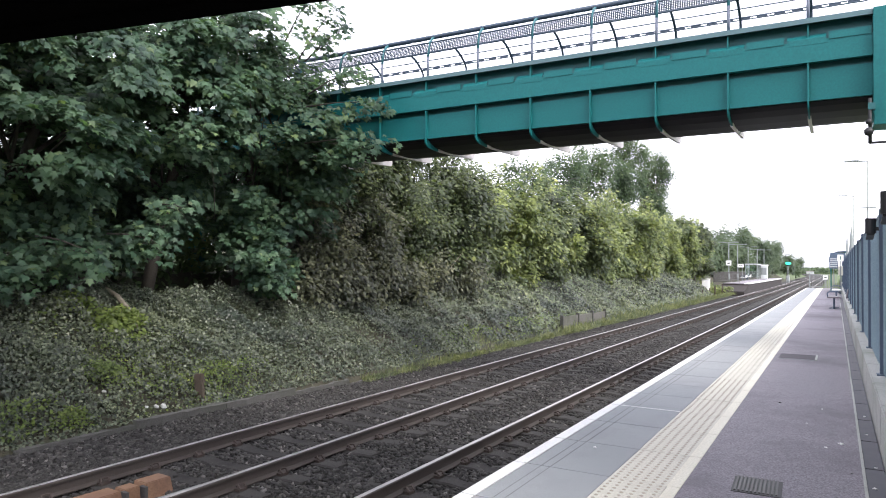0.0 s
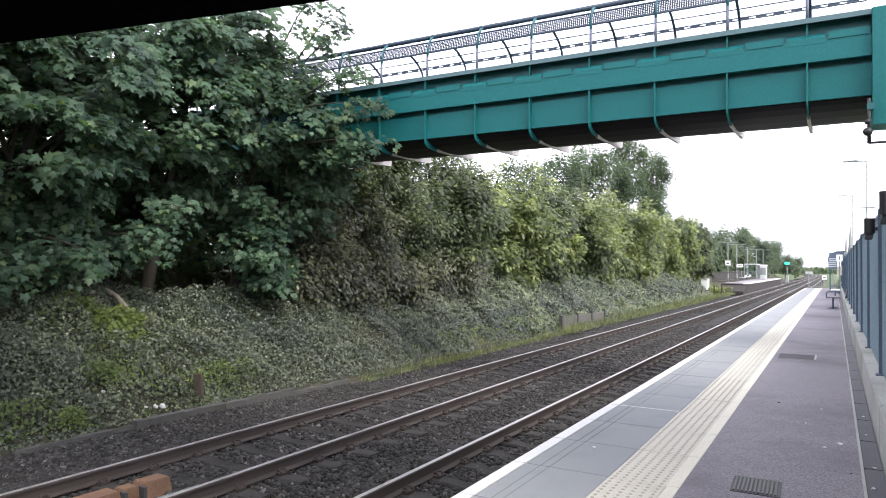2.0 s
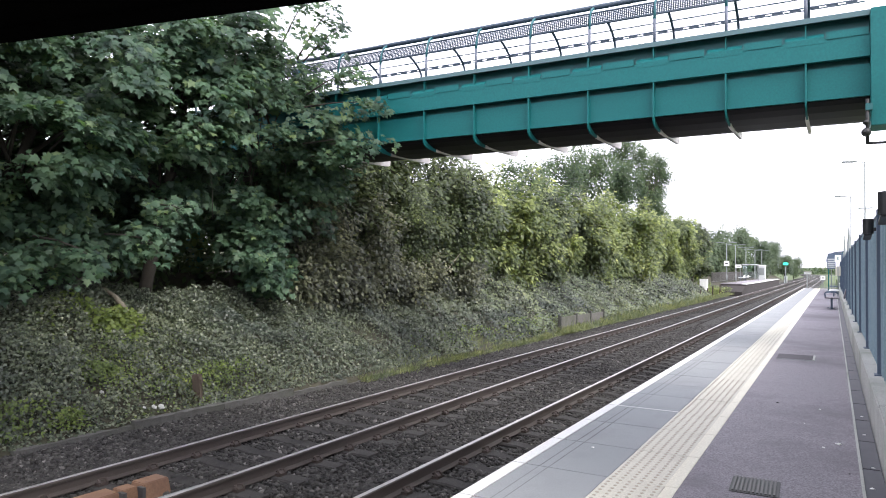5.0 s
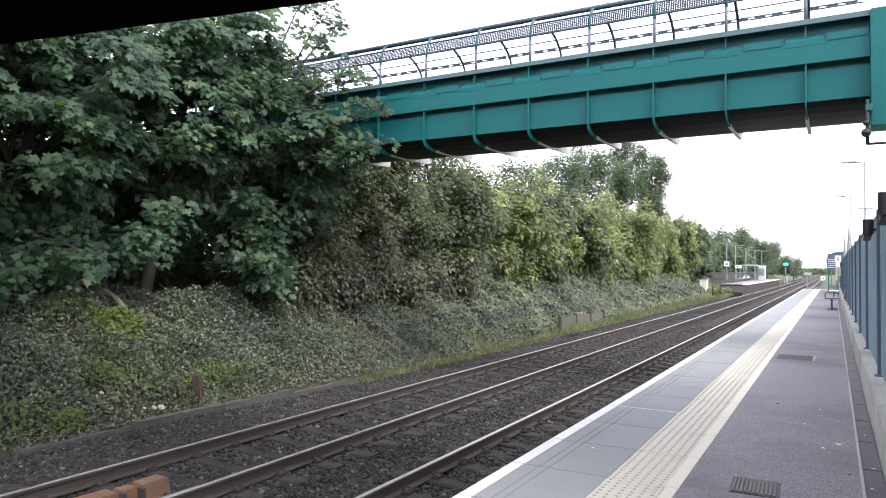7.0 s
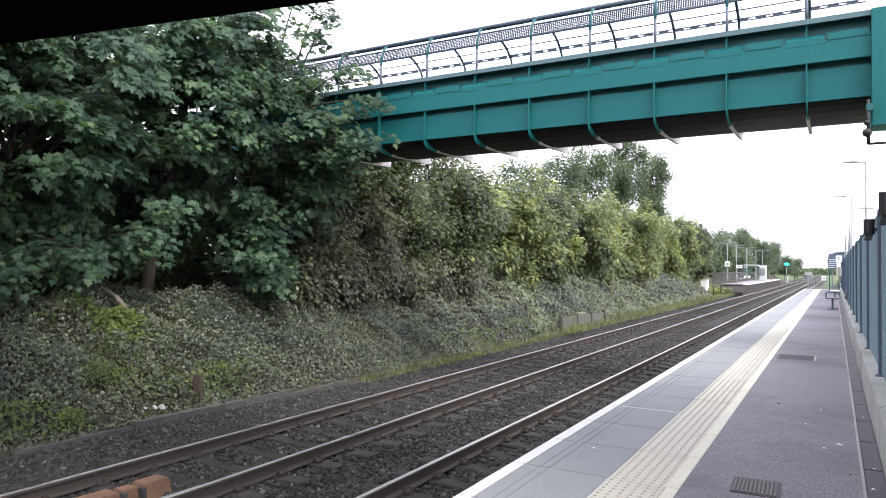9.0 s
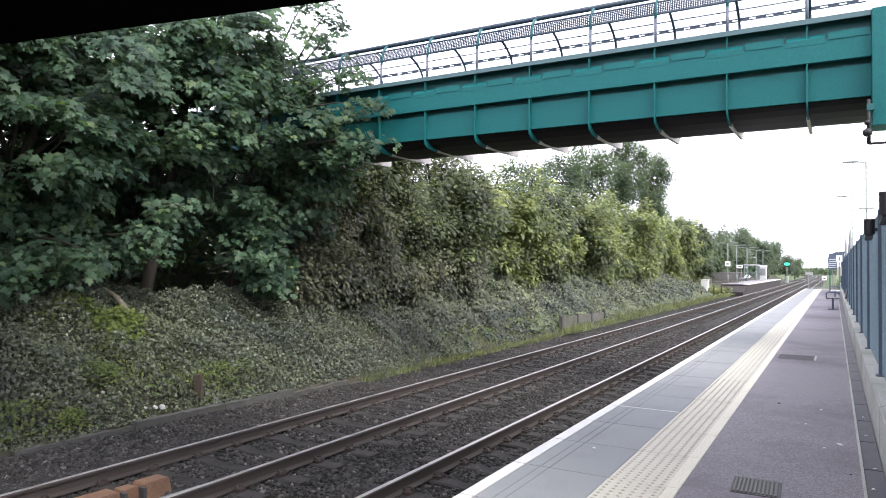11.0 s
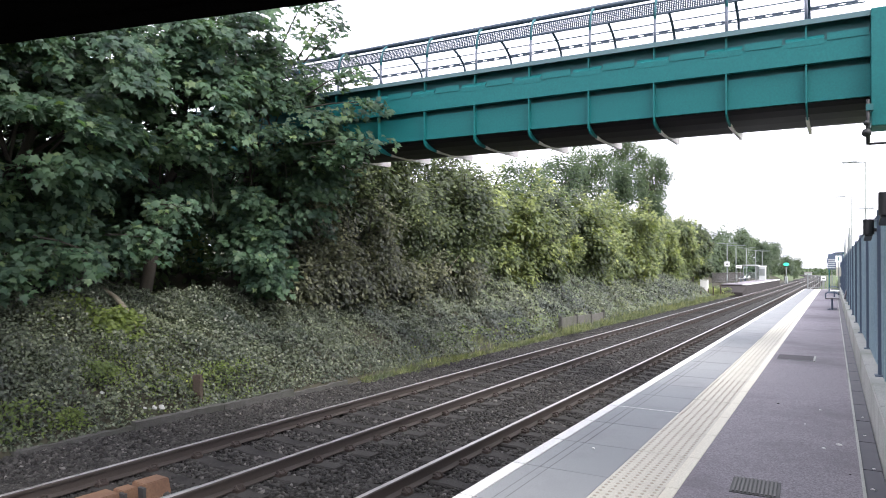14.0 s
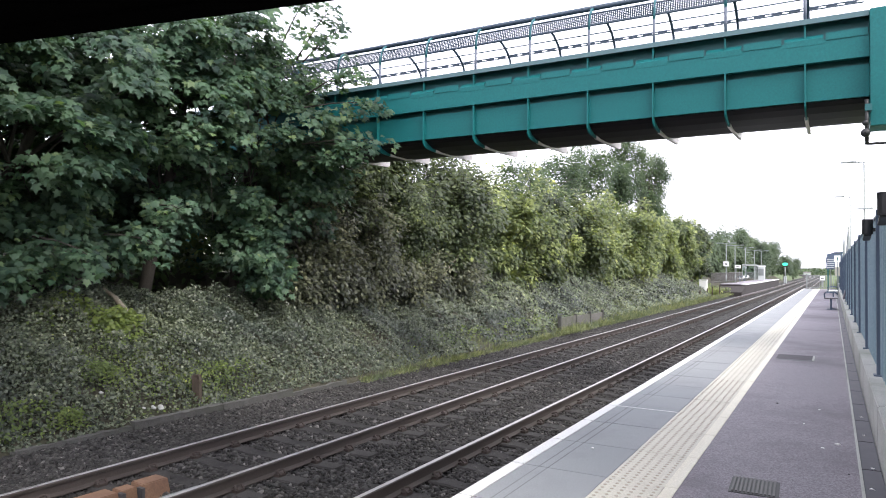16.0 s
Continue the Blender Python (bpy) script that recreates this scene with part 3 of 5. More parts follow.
for x in RIBS:
    rib = part("rib", box(x - 0.014, x + 0.014, BY - 0.10, BY - 0.001, ZB - 0.05, ZT - 0.001), M["teal"], br, "teal stiffener rib")
    # bracket under the deck: curves from the web to the far side
    prof = [(-0.10, ZB - 0.05), (-0.09, ZB - 0.12), (-0.05, ZB - 0.17), (0.03, ZB - 0.21), (0.16, ZB - 0.235), (0.5, ZB - 0.25), (0.5, ZB - 0.1), (0.0, ZB - 0.04)]
    # the tail is a separate piece so that its lit look can be coloured in
    tail = [(0.5, ZB - 0.25), (1.4, ZB - 0.235), (BW + 0.36, ZB - 0.19), (BW + 0.44, ZB - 0.15), (BW + 0.45, ZB - 0.01), (BW + 0.02, ZB - 0.02), (0.5, ZB - 0.1)]
    for name_, shape_, mat_, th, lab_ in (("bracket", prof, M["teal"], 0.014, ""), ("bracket_tail", tail, M["bracket_lit"], 0.03, "bracket tail coloured pale as if lit")):
        bm = bmesh.new()
        a = [bm.verts.new((x - th, BY + p, q)) for p, q in shape_]
        b = [bm.verts.new((x + th, BY + p, q)) for p, q in shape_]
        bm.faces.new(a)
        bm.faces.new(list(reversed(b)))
        for i in range(len(shape_)):
            bm.faces.new((a[i], a[(i + 1) % len(shape_)], b[(i + 1) % len(shape_)], b[i]))
        bmesh.ops.recalc_face_normals(bm, faces=bm.faces[:])
        part(name_, bm, mat_, rib, lab_)
    # tabs on the upper strip: bent-back ones at the ribs, flat ones with a slit below between them
    bm = bmesh.new()
    pts = [(BY - 0.112, 6.50), (BY - 0.112, 6.615), (BY - 0.04, 6.69), (BY - 0.03, 6.68), (BY - 0.10, 6.605), (BY - 0.10, 6.50)]
    a = [bm.verts.new((x - 0.34, p, q)) for p, q in pts]
    b = [bm.verts.new((x + 0.29, p, q)) for p, q in pts]
    for i in range(6):
        bm.faces.new((a[i], a[(i + 1) % 6], b[(i + 1) % 6], b[i]))
    for e in (a, b):
        bm.faces.new((e[0], e[1], e[4], e[5]))
        bm.faces.new((e[1], e[2], e[3], e[4]))
    bmesh.ops.recalc_face_normals(bm, faces=bm.faces[:])
    part("bent_tab", bm, M["teal"], br)
    part("flat_tab", box(x + 0.33, x + 0.97, BY - 0.122, BY - 0.1085, 6.553, 6.69), M["teal"], br, bevel=0.003)
    # hooped posts of both parapets
    part("parapet_post", tube([(x, BY + p, q) for p, q in NEAR_HOOP[:2]], 0.030, 8), M["post_grey"], br, "grey-blue tubular parapet post", smooth=True)
    part("post_hoop", tube([(x, BY + p, q) for p, q in NEAR_HOOP[1:]], 0.031, 8), M["post_teal"], br, "curved teal post top", smooth=True)
    part("parapet_post", tube([(x, BY + p, q) for p, q in FAR_HOOP], 0.030, 8), M["rail_blue"], br, "curved dark parapet post", smooth=True)
part("deck", box(XL, XR, BY + 0.02, BY + BW - 0.02, ZB - 0.03, ZB + 0.06), M["bridge_under"], br, "deck underside with its shade put into the colour")
TROUGH = [(0.03, -0.035), (0.12, -0.10), (0.35, -0.17), (0.75, -0.21), (1.25, -0.21), (1.65, -0.17), (1.88, -0.10), (1.97, -0.035)]
bm = bmesh.new()
a_ = [bm.verts.new((XL, BY + p, ZB + q)) for p, q in TROUGH]
b_ = [bm.verts.new((XR, BY + p, ZB + q)) for p, q in TROUGH]
for i in range(len(TROUGH) - 1):
    bm.faces.new((a_[i], a_[i + 1], b_[i + 1], b_[i]))
bm.faces.new(a_)
bm.faces.new(b_)
part("soffit", bm, M["bridge_under"], br, "rounded soffit trough with its shade put into the colour", smooth=False)
for dy, z, r in ((0.29, 8.07, 0.055), (0.015, 7.60, 0.020), (0.085, 7.87, 0.020), (2.0, 7.055, 0.016), (2.0, 7.115, 0.016), (1.88, 7.82, 0.014), (1.885, 7.875, 0.014), (1.64, 7.985, 0.014), (1.34, 8.095, 0.03)):
    part("parapet_rail", tube([(XL, BY + dy, z), (XR, BY + dy, z)], r, 6), M["rail_blue"], br, "blue-grey horizontal rail", smooth=True)


def mesh_band(prof, step, w):
    """Welded wire mesh on the curved top of a parapet."""
    bm = bmesh.new()
    x = XL
    while x < XR:
        for (p, q), (p2, q2) in zip(prof, prof[1:]):
            bm.faces.new([bm.verts.new(c) for c in ((x - w, BY + p, q), (x + w, BY + p, q), (x + w, BY + p2, q2), (x - w, BY + p2, q2))])
        x += step
    for i in range(8):
        f = i / 7 * (len(prof) - 1)
        j = min(int(f), len(prof) - 2)
        p, q = prof[j][0] + (prof[j + 1][0] - prof[j][0]) * (f - j), prof[j][1] + (prof[j + 1][1] - prof[j][1]) * (f - j)
        tube([(XL, BY + p, q), (XR, BY + p, q)], 0.009, 3, bm)
    return bm


def slotted_bar(dy, z, h, n):
    """Short webs between two rails, leaving slots."""
    st = (XR - XL) / n
    bm = box(0, st * 0.62, -0.008, 0.008, 0, h)
    first = part("rail_web", bm, M["rail_blue"], br, m=pose(XL, BY + dy, z))
    for i in range(1, n):
        place("rail_web", first.data, None, br, pose(XL + i * st, BY + dy, z))


slotted_bar(2.0, 7.055, 0.06, 64)
slotted_bar(1.88, 7.82, 0.05, 56)
part("wire_mesh", mesh_band([(0.012, 7.59), (0.03, 7.72), (0.08, 7.86)], 0.045, 0.0155), M["rail_blue"], br, "fine welded wire mesh")
# stair landing at the platform end and its column behind the fence
part("landing_deck", box(0.70, 3.4, BY + 0.45, BY + BW + 0.5, 5.9, 6.2), M["teal_dark"], br)
part("landing", box(0.575, 3.4, BY - 0.22, BY + 0.4, 4.93, 6.98), M["teal"], br, "teal stair landing box", bevel=0.01)
part("landing_column", box(1.7, 2.1, BY + 0.6, BY + 1.0, 0.4, 5.9), M["teal"], br, bevel=0.01)
part("far_column", box(XL + 0.5, XL + 0.9, BY + 0.6, BY + 1.0, 0.5, ZB - 0.03), M["teal"], br)
cc = thing("cctv_camera", "dark camera hanging on a bracket under the bridge landing", "camera")
part("bracket", tube([(0.52, BY - 0.28, 4.60), (0.52, BY - 0.28, 5.38)], 0.03, 8), M["black"], cc, "dark vertical tube", smooth=True)
part("clamp", box(0.49, 0.6, BY - 0.32, BY - 0.22, 5.18, 5.30), M["teal_dark"], cc, bevel=0.006)
part("arm", tube([(0.52, BY - 0.28, 4.61), (1.1, BY - 0.28, 4.61)], 0.022, 6), M["black"], cc, smooth=True)
for z_, r_ in ((4.97, 0.05), (4.80, 0.075)):
    bm = bmesh.new()
    bmesh.ops.create_uvsphere(bm, u_segments=14, v_segments=10, radius=r_, matrix=Matrix.Translation((0.50, BY - 0.31, z_)))
    part("dome", bm, M["black"], cc, "dark rounded housing", smooth=True)

# ---- overbridge above the camera: dark soffit, its edge crossing the line at a slant ----
ob_ = thing("overbridge", "underside of the overbridge above the platform, coloured black for its shade", "bridge", m=pose(-5.49, 6.10, 5.515, 0, 0, 11.0))
# underside parts take the black that stands in for shade
part("deck", box(-16.0, 12.0, -4.2, 0.0, 0.05, 0.7), M["canopy"], ob_, "deck coloured black for its shade")
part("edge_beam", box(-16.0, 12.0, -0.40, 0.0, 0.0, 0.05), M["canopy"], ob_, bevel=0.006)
part("parapet", box(-16.0, 12.0, -0.35, -0.05, 0.7, 1.3), M["wall_grey"], ob_, bevel=0.01)
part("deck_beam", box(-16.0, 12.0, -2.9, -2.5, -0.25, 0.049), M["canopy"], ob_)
part("abutment", box(-16.0, -11.5, -4.2, -1.5, -6.2, 0.05), M["brick_dark"], ob_, "dark brick abutment")
part("abutment", box(8.4, 12.0, -4.2, -1.5, -6.2, 0.05), M["brick_dark"], ob_, "dark brick abutment")
for i in range(90):
    x = -12 + i * 0.17
    part("rivet", tube([(x, -0.05, -0.010), (x, -0.05, 0.002)], 0.022, 6), M["canopy"], ob_)


# ---- plants ----
def rot_frames(normal, along_dir):
    n = normal / np.linalg.norm(normal, axis=1)[:, None]
    a = along_dir - n * np.sum(along_dir * n, axis=1)[:, None]
    a /= np.linalg.norm(a, axis=1)[:, None] + 1e-9
    return np.stack([np.cross(a, n), a, n], -1)


# leaf outlines: x across, y along, z up; a fan about the first point
PALMATE = ([(0, 0.36, 0.03), (0, 0.05, 0), (0.18, -0.08, -0.03), (0.50, 0.02, -0.08), (0.31, 0.27, 0.01), (0.60, 0.56, -0.10), (0.25, 0.57, 0.01), (0, 1.05, -0.14),
            (-0.25, 0.57, 0.01), (-0.60, 0.56, -0.10), (-0.31, 0.27, 0.01), (-0.50, 0.02, -0.08), (-0.18, -0.08, -0.03)],
           [(0, i, i + 1 if i < 12 else 1) for i in range(1, 13)])
OVAL = ([(0, 0.45, 0.05), (0, 0, 0), (0.26, 0.22, -0.02), (0.28, 0.6, -0.02), (0, 1.0, -0.08), (-0.28, 0.6, -0.02), (-0.26, 0.22, -0.02)],
        [(0, i, i + 1 if i < 6 else 1) for i in range(1, 7)])
IVY = ([(0, 0, 0), (0.45, 0.15, -0.07), (0.28, 0.55, 0.03), (0, 1.0, -0.06), (-0.28, 0.55, 0.03), (-0.45, 0.15, -0.07)],
       [(0, i, i + 1) for i in range(1, 5)])
SIMPLE = ([(0, 0, 0), (0.30, 0.45, -0.06), (0, 1.0, 0.0), (-0.30, 0.45, -0.06)], [(0, 1, 2), (0, 2, 3)])
BLADE = ([(-0.05, 0, 0), (0.05, 0, 0), (0.03, 0.6, 0.05), (0, 1.0, 0.22), (-0.03, 0.6, 0.05)], [(0, 1, 2), (0, 2, 4), (4, 2, 3)])


def leaves(name, shape, P, N, A, S):
    """Mesh of leaves at points P with normals N, directions A, lengths S."""
    T, tri = np.array(shape[0], float), np.array(shape[1])
    R = rot_frames(N, A)
    v = np.einsum("nij,kj->nki", R, T) * S[:, None, None] + P[:, None, :]
    F = (tri[None] + (np.arange(len(P)) * len(T))[:, None, None]).reshape(-1, 3)
    return np_mesh(name, v.reshape(-1, 3), F)


OPEN = np.array((0.42, -0.24, 0.0))


def unit(v):
    return v / (np.linalg.norm(v, axis=-1, keepdims=True) + 1e-9)


def sprays(r, C, O, count, radius, size, droop=0.35, flat=0.22):
    """Leaves in flat sprays: centres C, outward directions O, count leaves in each."""
    n = len(C)
    up = np.array((0, 0, 1.0))
    SN = unit(up * 0.85 + O * 0.35 + OPEN + r.normal(size=(n, 3)) * 0.2)
    fr = rot_frames(SN, O + np.array((0, 0, -droop)))
    th, rad = r.uniform(0, 2 * np.pi, (n, count)), np.sqrt(r.uniform(0, 1, (n, count))) * radius
    loc = np.stack([np.cos(th) * rad, np.sin(th) * rad, r.normal(size=(n, count)) * flat * radius], -1)
    P = C[:, None, :] + np.einsum("nij,nkj->nki", fr, loc)
    P[..., 2] -= (rad / radius) ** 2 * droop * radius * 0.6
    A = np.einsum("nij,nkj->nki", fr, np.stack([np.cos(th), np.sin(th), np.zeros_like(th)], -1)) * 0.7 + O[:, None, :] * 0.6 + np.array((0, 0, -droop)) + r.normal(size=(n, count, 3)) * 0.35
    Nn = SN[:, None, :] + r.normal(size=(n, count, 3)) * 0.27
    S = size * r.uniform(0.6, 1.25, (n, count))
    return P.reshape(-1, 3), Nn.reshape(-1, 3), A.reshape(-1, 3), S.ravel()


def shell(r, lobes, n, inner=0.55):
    """Spray centres in the outer part of several ellipsoid lobes (centre, radii), and the outward directions."""
    vol = np.array([b[0] * b[1] + b[1] * b[2] + b[0] * b[2] for _, b in lobes], float)
    which = r.choice(len(lobes), n, p=vol / vol.sum())
    c, b = np.array([l[0] for l in lobes], float)[which], np.array([l[1] for l in lobes], float)[which]
    d = unit(r.normal(size=(n, 3)))
    bumpy = 1 + 0.16 * np.sin(d[:, 0] * 7 + which * 2.1) * np.sin(d[:, 1] * 6 + which) + 0.10 * np.sin(d[:, 2] * 11 + which)
    rad = (inner + (1 - inner) * r.uniform(0, 1, n) ** 0.6) * bumpy
    return c + d * b * rad[:, None], unit(d / b * b.mean(1)[:, None])


def clumps(r, lobes, k, f):
    """Break each lobe up into k smaller, uneven lobes over its surface and one core."""
    out = []
    for c, b in lobes:
        c, b = np.array(c, float), np.array(b, float)
        out.append((c, b * 0.55))
        for i in range(k):
            d = unit(r.normal(size=3))
            out.append((c + d * b * r.uniform(0.5, 0.92), b * f * r.uniform(0.65, 1.3, 3) + 0.12))
    return out


def boughs(r, lobes, n, width, per):
    """Spray centres on flat, outward-drooping shelves spread over the lobes."""
    C, O = shell(r, lobes, n, 0.45)
    fr = rot_frames(unit(np.array((0, 0, 1.0)) + 0.25 * O + 0.1 * r.normal(size=(n, 3))), O + OPEN)
    w = width * r.uniform(0.6, 1.3, n)
    th, rad = r.uniform(0, 2 * np.pi, (n, per)), np.sqrt(r.uniform(0.02, 1, (n, per)))
    loc = np.stack([np.cos(th) * rad * w[:, None], np.sin(th) * rad * w[:, None] * 0.8, r.normal(size=(n, per)) * 0.05], -1)
    P = C[:, None, :] + np.einsum("nij,nkj->nki", fr, loc)
    P[..., 2] -= rad ** 2 * 0.28 * w[:, None]
    out = unit(O[:, None, :] * 0.6 + (P - C[:, None, :]) * 0.8 / w[:, None, None] + OPEN * 0.5)
    return P.reshape(-1, 3), out.reshape(-1, 3)


def limbs(r, base, lobes, n, r0, lean=0.15):
    """Trunk and limbs as tapered, bent tubes."""
    cs = np.array([l[0] for l in lobes], float)
    top = cs[cs[:, 2].argmax()]
    b = Vector(base)
    mid = b.lerp(Vector(top), 0.5) + Vector((r.uniform(-lean, lean), r.uniform(-lean, lean), 0))
    trunk = [b - Vector((0, 0, 0.3)), b.lerp(mid, 0.5) + Vector((r.uniform(-lean, lean) * 0.5, 0, 0)), mid, mid.lerp(Vector(top), 0.6), Vector(top)]
    out = [tube(trunk, r0, 9, None, r0 * 0.25)]
    for i in range(n):
        l = lobes[i % len(lobes)]
        d = unit(r.normal(size=3))
        e = Vector(np.array(l[0]) + d * np.array(l[1]) * 0.8)
        s = trunk[1 + i % 3].lerp(trunk[2 + i % 3], r.uniform(0, 1))
        k = s.lerp(e, 0.5) + Vector((0, 0, 0.25)) + Vector(r.uniform(-0.2, 0.2, 3))
        rr = r0 * r.uniform(0.14, 0.34)
        out.append(tube([s, s.lerp(k, 0.5) + Vector(r.uniform(-0.1, 0.1, 3)), k, k.lerp(e, 0.6) + Vector(r.uniform(-0.12, 0.12, 3)), e], rr, 5, None, rr * 0.2))
    return out


def tree(name, label, category, base, lobes, n_sprays, count, radius, size, shape, leaf, seed, r0=0.12, n_limbs=14, inner=0.5, droop=0.35, flat=0.22, group="", k=6, f=0.36, shoots=0, shelves=0):
    r = np.random.RandomState(seed)
    t = thing(name, label, category, pose(*base), group)
    off = Matrix.Translation(-Vector(base))
    for i, bm in enumerate(limbs(r, base, lobes, n_limbs, r0)):
        part("limb" if i else "trunk", bm, M["bark"], t, "" if i else "brown bark trunk", off, smooth=True)
    if shelves:
        C, O = boughs(r, lobes, shelves, 0.62, n_sprays // shelves)
    else:
        C, O = shell(r, clumps(r, lobes, k, f), n_sprays, inner)
    for i in range(shoots):
        # upright young shoots standing out of the top and the open side
        c, b = lobes[i % len(lobes)]
        d = unit(np.array((r.normal() * 0.6 + 0.25, r.normal() * 0.8, abs(r.normal()) + 0.35)))
        p = np.array(c) + d * np.array(b) * 0.9
        e = unit(d * 0.5 + np.array((0.1, 0, 0.9))) * r.uniform(0.5, 1.1)
        part("shoot", tube([Vector(p), Vector(p + e * 0.95)], 0.02, 4, None, 0.006), M["bark"], t, "", off)
        q = p + e * np.linspace(0.15, 1.0, 5)[:, None] + r.normal(size=(5, 3)) * 0.05
        C, O = np.concatenate([C, q]), np.concatenate([O, np.tile(unit(e + d * 0.4), (5, 1))])
    place("crown", leaves("crown", shape, *sprays(r, C, O, count, radius, size, droop, flat)), M[leaf], t, off)
    return t


def bz(x, y):
    return float(bank_z(np.array(x, float), np.array(y, float)))


# ivy over the slope
def ivy_cover():
    r = np.random.RandomState(11)
    out = []
    for n, y0, y1, size in ((135000, 3, 19, 0.052), (70000, 17, 40, 0.08), (42000, 38, 84, 0.14)):
        Y = r.uniform(y0, y1, n)
        X = CURB_X - 0.03 - 4.7 * r.uniform(0, 1, n) ** 0.9
        hump = 0.12 * (1 + wave(X, Y, 2.7, 1.0)) + 0.11 * (1 + wave(X * 0.6, Y, 6.3, 4.0)) + 0.07 * (1 + wave(X * 0.5, Y, 14.0, 2.0))
        Z = bank_z(X, Y) + hump * r.uniform(0.2, 1.0, n) ** 0.7 * np.clip((CURB_X - X) / 0.5, 0.2, 1) + 0.01
        P = np.stack([X, Y, Z], -1)
        N = np.array((0.8, -0.3, 0.75)) + r.normal(size=(n, 3)) * 0.58
        A = np.array((0.5, 0, -0.75)) + r.normal(size=(n, 3)) * 0.55
        keep = wave(X, Y, 0.8, 7.0) + 0.5 * wave(X, Y, 2.3, 3.0) > -1.1 + 0.25 * r.normal(size=n)
        keep &= ((X + 14.4) / 1.35) ** 2 + ((Y - 11.5) / 2.1) ** 2 > 1 + 0.3 * r.normal(size=n)
        keep &= ((X + 10.42) / 0.16) ** 2 + ((Y - 6.82) / 0.22) ** 2 > 1
        out.append((P[keep], N[keep], A[keep], (size * r.uniform(0.6, 1.3, n))[keep]))
    return [np.concatenate(c) for c in zip(*out)]


tagged(place("ivy_cover", leaves("ivy_cover", IVY, *ivy_cover()), M["ivy"]), "grey-green ivy covering the embankment slope", "ivy", kind="stuff")


# extra pale leaves laid over the ivy to brighten the far bank
rc = np.random.RandomState(29)
n = 16000
Y = 24 + 58 * rc.uniform(0, 1, n) ** 1.1
X = CURB_X - 0.1 - 4.0 * rc.uniform(0, 1, n)
P = np.stack([X, Y, bank_z(X, Y) + 0.12 + 0.25 * (1 + wave(X, Y, 1.9, 6.0)) * rc.uniform(0.2, 1, n)], -1)
thin = wave(X, Y, 0.7, 2.0) + 0.6 * wave(X, Y, 1.9, 6.0) > -0.35 + 0.3 * rc.normal(size=n)
tagged(place("creeper", leaves("creeper", IVY, P[thin], (np.array((0.7, -0.4, 0.75)) + rc.normal(size=(n, 3)) * 0.4)[thin], (np.array((0.5, 0, -0.7)) + rc.normal(size=(n, 3)) * 0.5)[thin], rc.uniform(0.07, 0.13, n)[thin]), M["creeper"]), "pale grey-green leaves added to lighten the far ivy bank", "creeper", kind="stuff")


def grass(n, xr, yr, size, seed, lift=0.0):
    r = np.random.RandomState(seed)
    X, Y = r.uniform(*xr, n), r.uniform(*yr, n)
    keep = wave(X, Y, 1.1, seed) > -0.1 + 0.3 * r.normal(size=n)
    X, Y = X[keep], Y[keep]
    n = len(X)
    Z = np.where(X < CURB_X, bank_z(np.minimum(X, CURB_X), Y), -0.2) + lift
    A = np.array((0.15, 0, 1.0)) + r.normal(size=(n, 3)) * 0.35
    N = np.array((1.0, -0.6, 0.2)) + r.normal(size=(n, 3)) * 0.6
    return np.stack([X, Y, Z], -1), N, A, size * r.uniform(0.5, 1.4, n)


for args in ((1100, (-11.0, -9.9), (3.5, 12), 0.16, 21), (3000, (-10.4, -9.5), (13, 32), 0.14, 22), (9000, (-10.8, -9.0), (26, 100), 0.30, 23), (9000, (-12.4, -9.3), (38, 82), 0.34, 24), (5000, (-10.3, -9.2), (24, 40), 0.22, 27), (3200, (-10.15, -9.35), (14.5, 40), 0.15, 28)):
    tagged(place("grass_tufts", leaves("grass_tufts", BLADE, *grass(*args)), M["grass"]), "tufts of fresh green grass at the foot of the bank", "grass", kind="stuff")

for n_, y0, y1, h_, sd in ((9000, 13, 36, 0.13, 25), (9000, 34, 110, 0.28, 26)):
    rg = np.random.RandomState(sd)
    X, Y = CURB_X + rg.normal(size=n_) * 0.12 + 0.06, rg.uniform(y0, y1, n_)
    thin = wave(X, Y, 0.9, 4.0) + 0.6 * wave(X, Y, 2.6, 1.0) > rg.normal(size=n_) * 0.5
    X, Y = X[thin], Y[thin]
    n_ = len(X)
    P = np.stack([X, Y, np.full(n_, -0.31)], -1)
    tagged(place("grass_verge", leaves("grass_verge", BLADE, P, np.array((1.0, -0.6, 0.2)) + rg.normal(size=(n_, 3)) * 0.6, np.array((0.3, 0, 1.0)) + rg.normal(size=(n_, 3)) * 0.4, h_ * rg.uniform(0.5, 1.5, n_)), M["grass"]), "ragged grass edge between the bank and the ballast", "grass", kind="stuff")


def weeds(n, cx, cy, rx, ry, h, size, seed):
    r = np.random.RandomState(seed)
    X, Y = cx + r.normal(size=n) * rx, cy + r.normal(size=n) * ry
    X = np.minimum(X, CURB_X - 0.1)
    tall = h * np.exp(-((X - cx) / rx / 1.6) ** 2 - ((Y - cy) / ry / 1.6) ** 2)
    P = np.stack([X, Y, bank_z(X, Y) + 0.22 * np.clip((CURB_X - X) / 0.5, 0.3, 1) + tall * r.uniform(0, 1, n) ** 0.6], -1)
    return P, np.array((0.5, -0.3, 0.8)) + r.normal(size=(n, 3)) * 0.4, np.array((0.6, -0.2, -0.2)) + r.normal(size=(n, 3)) * 0.6, size * r.uniform(0.6, 1.3, n)


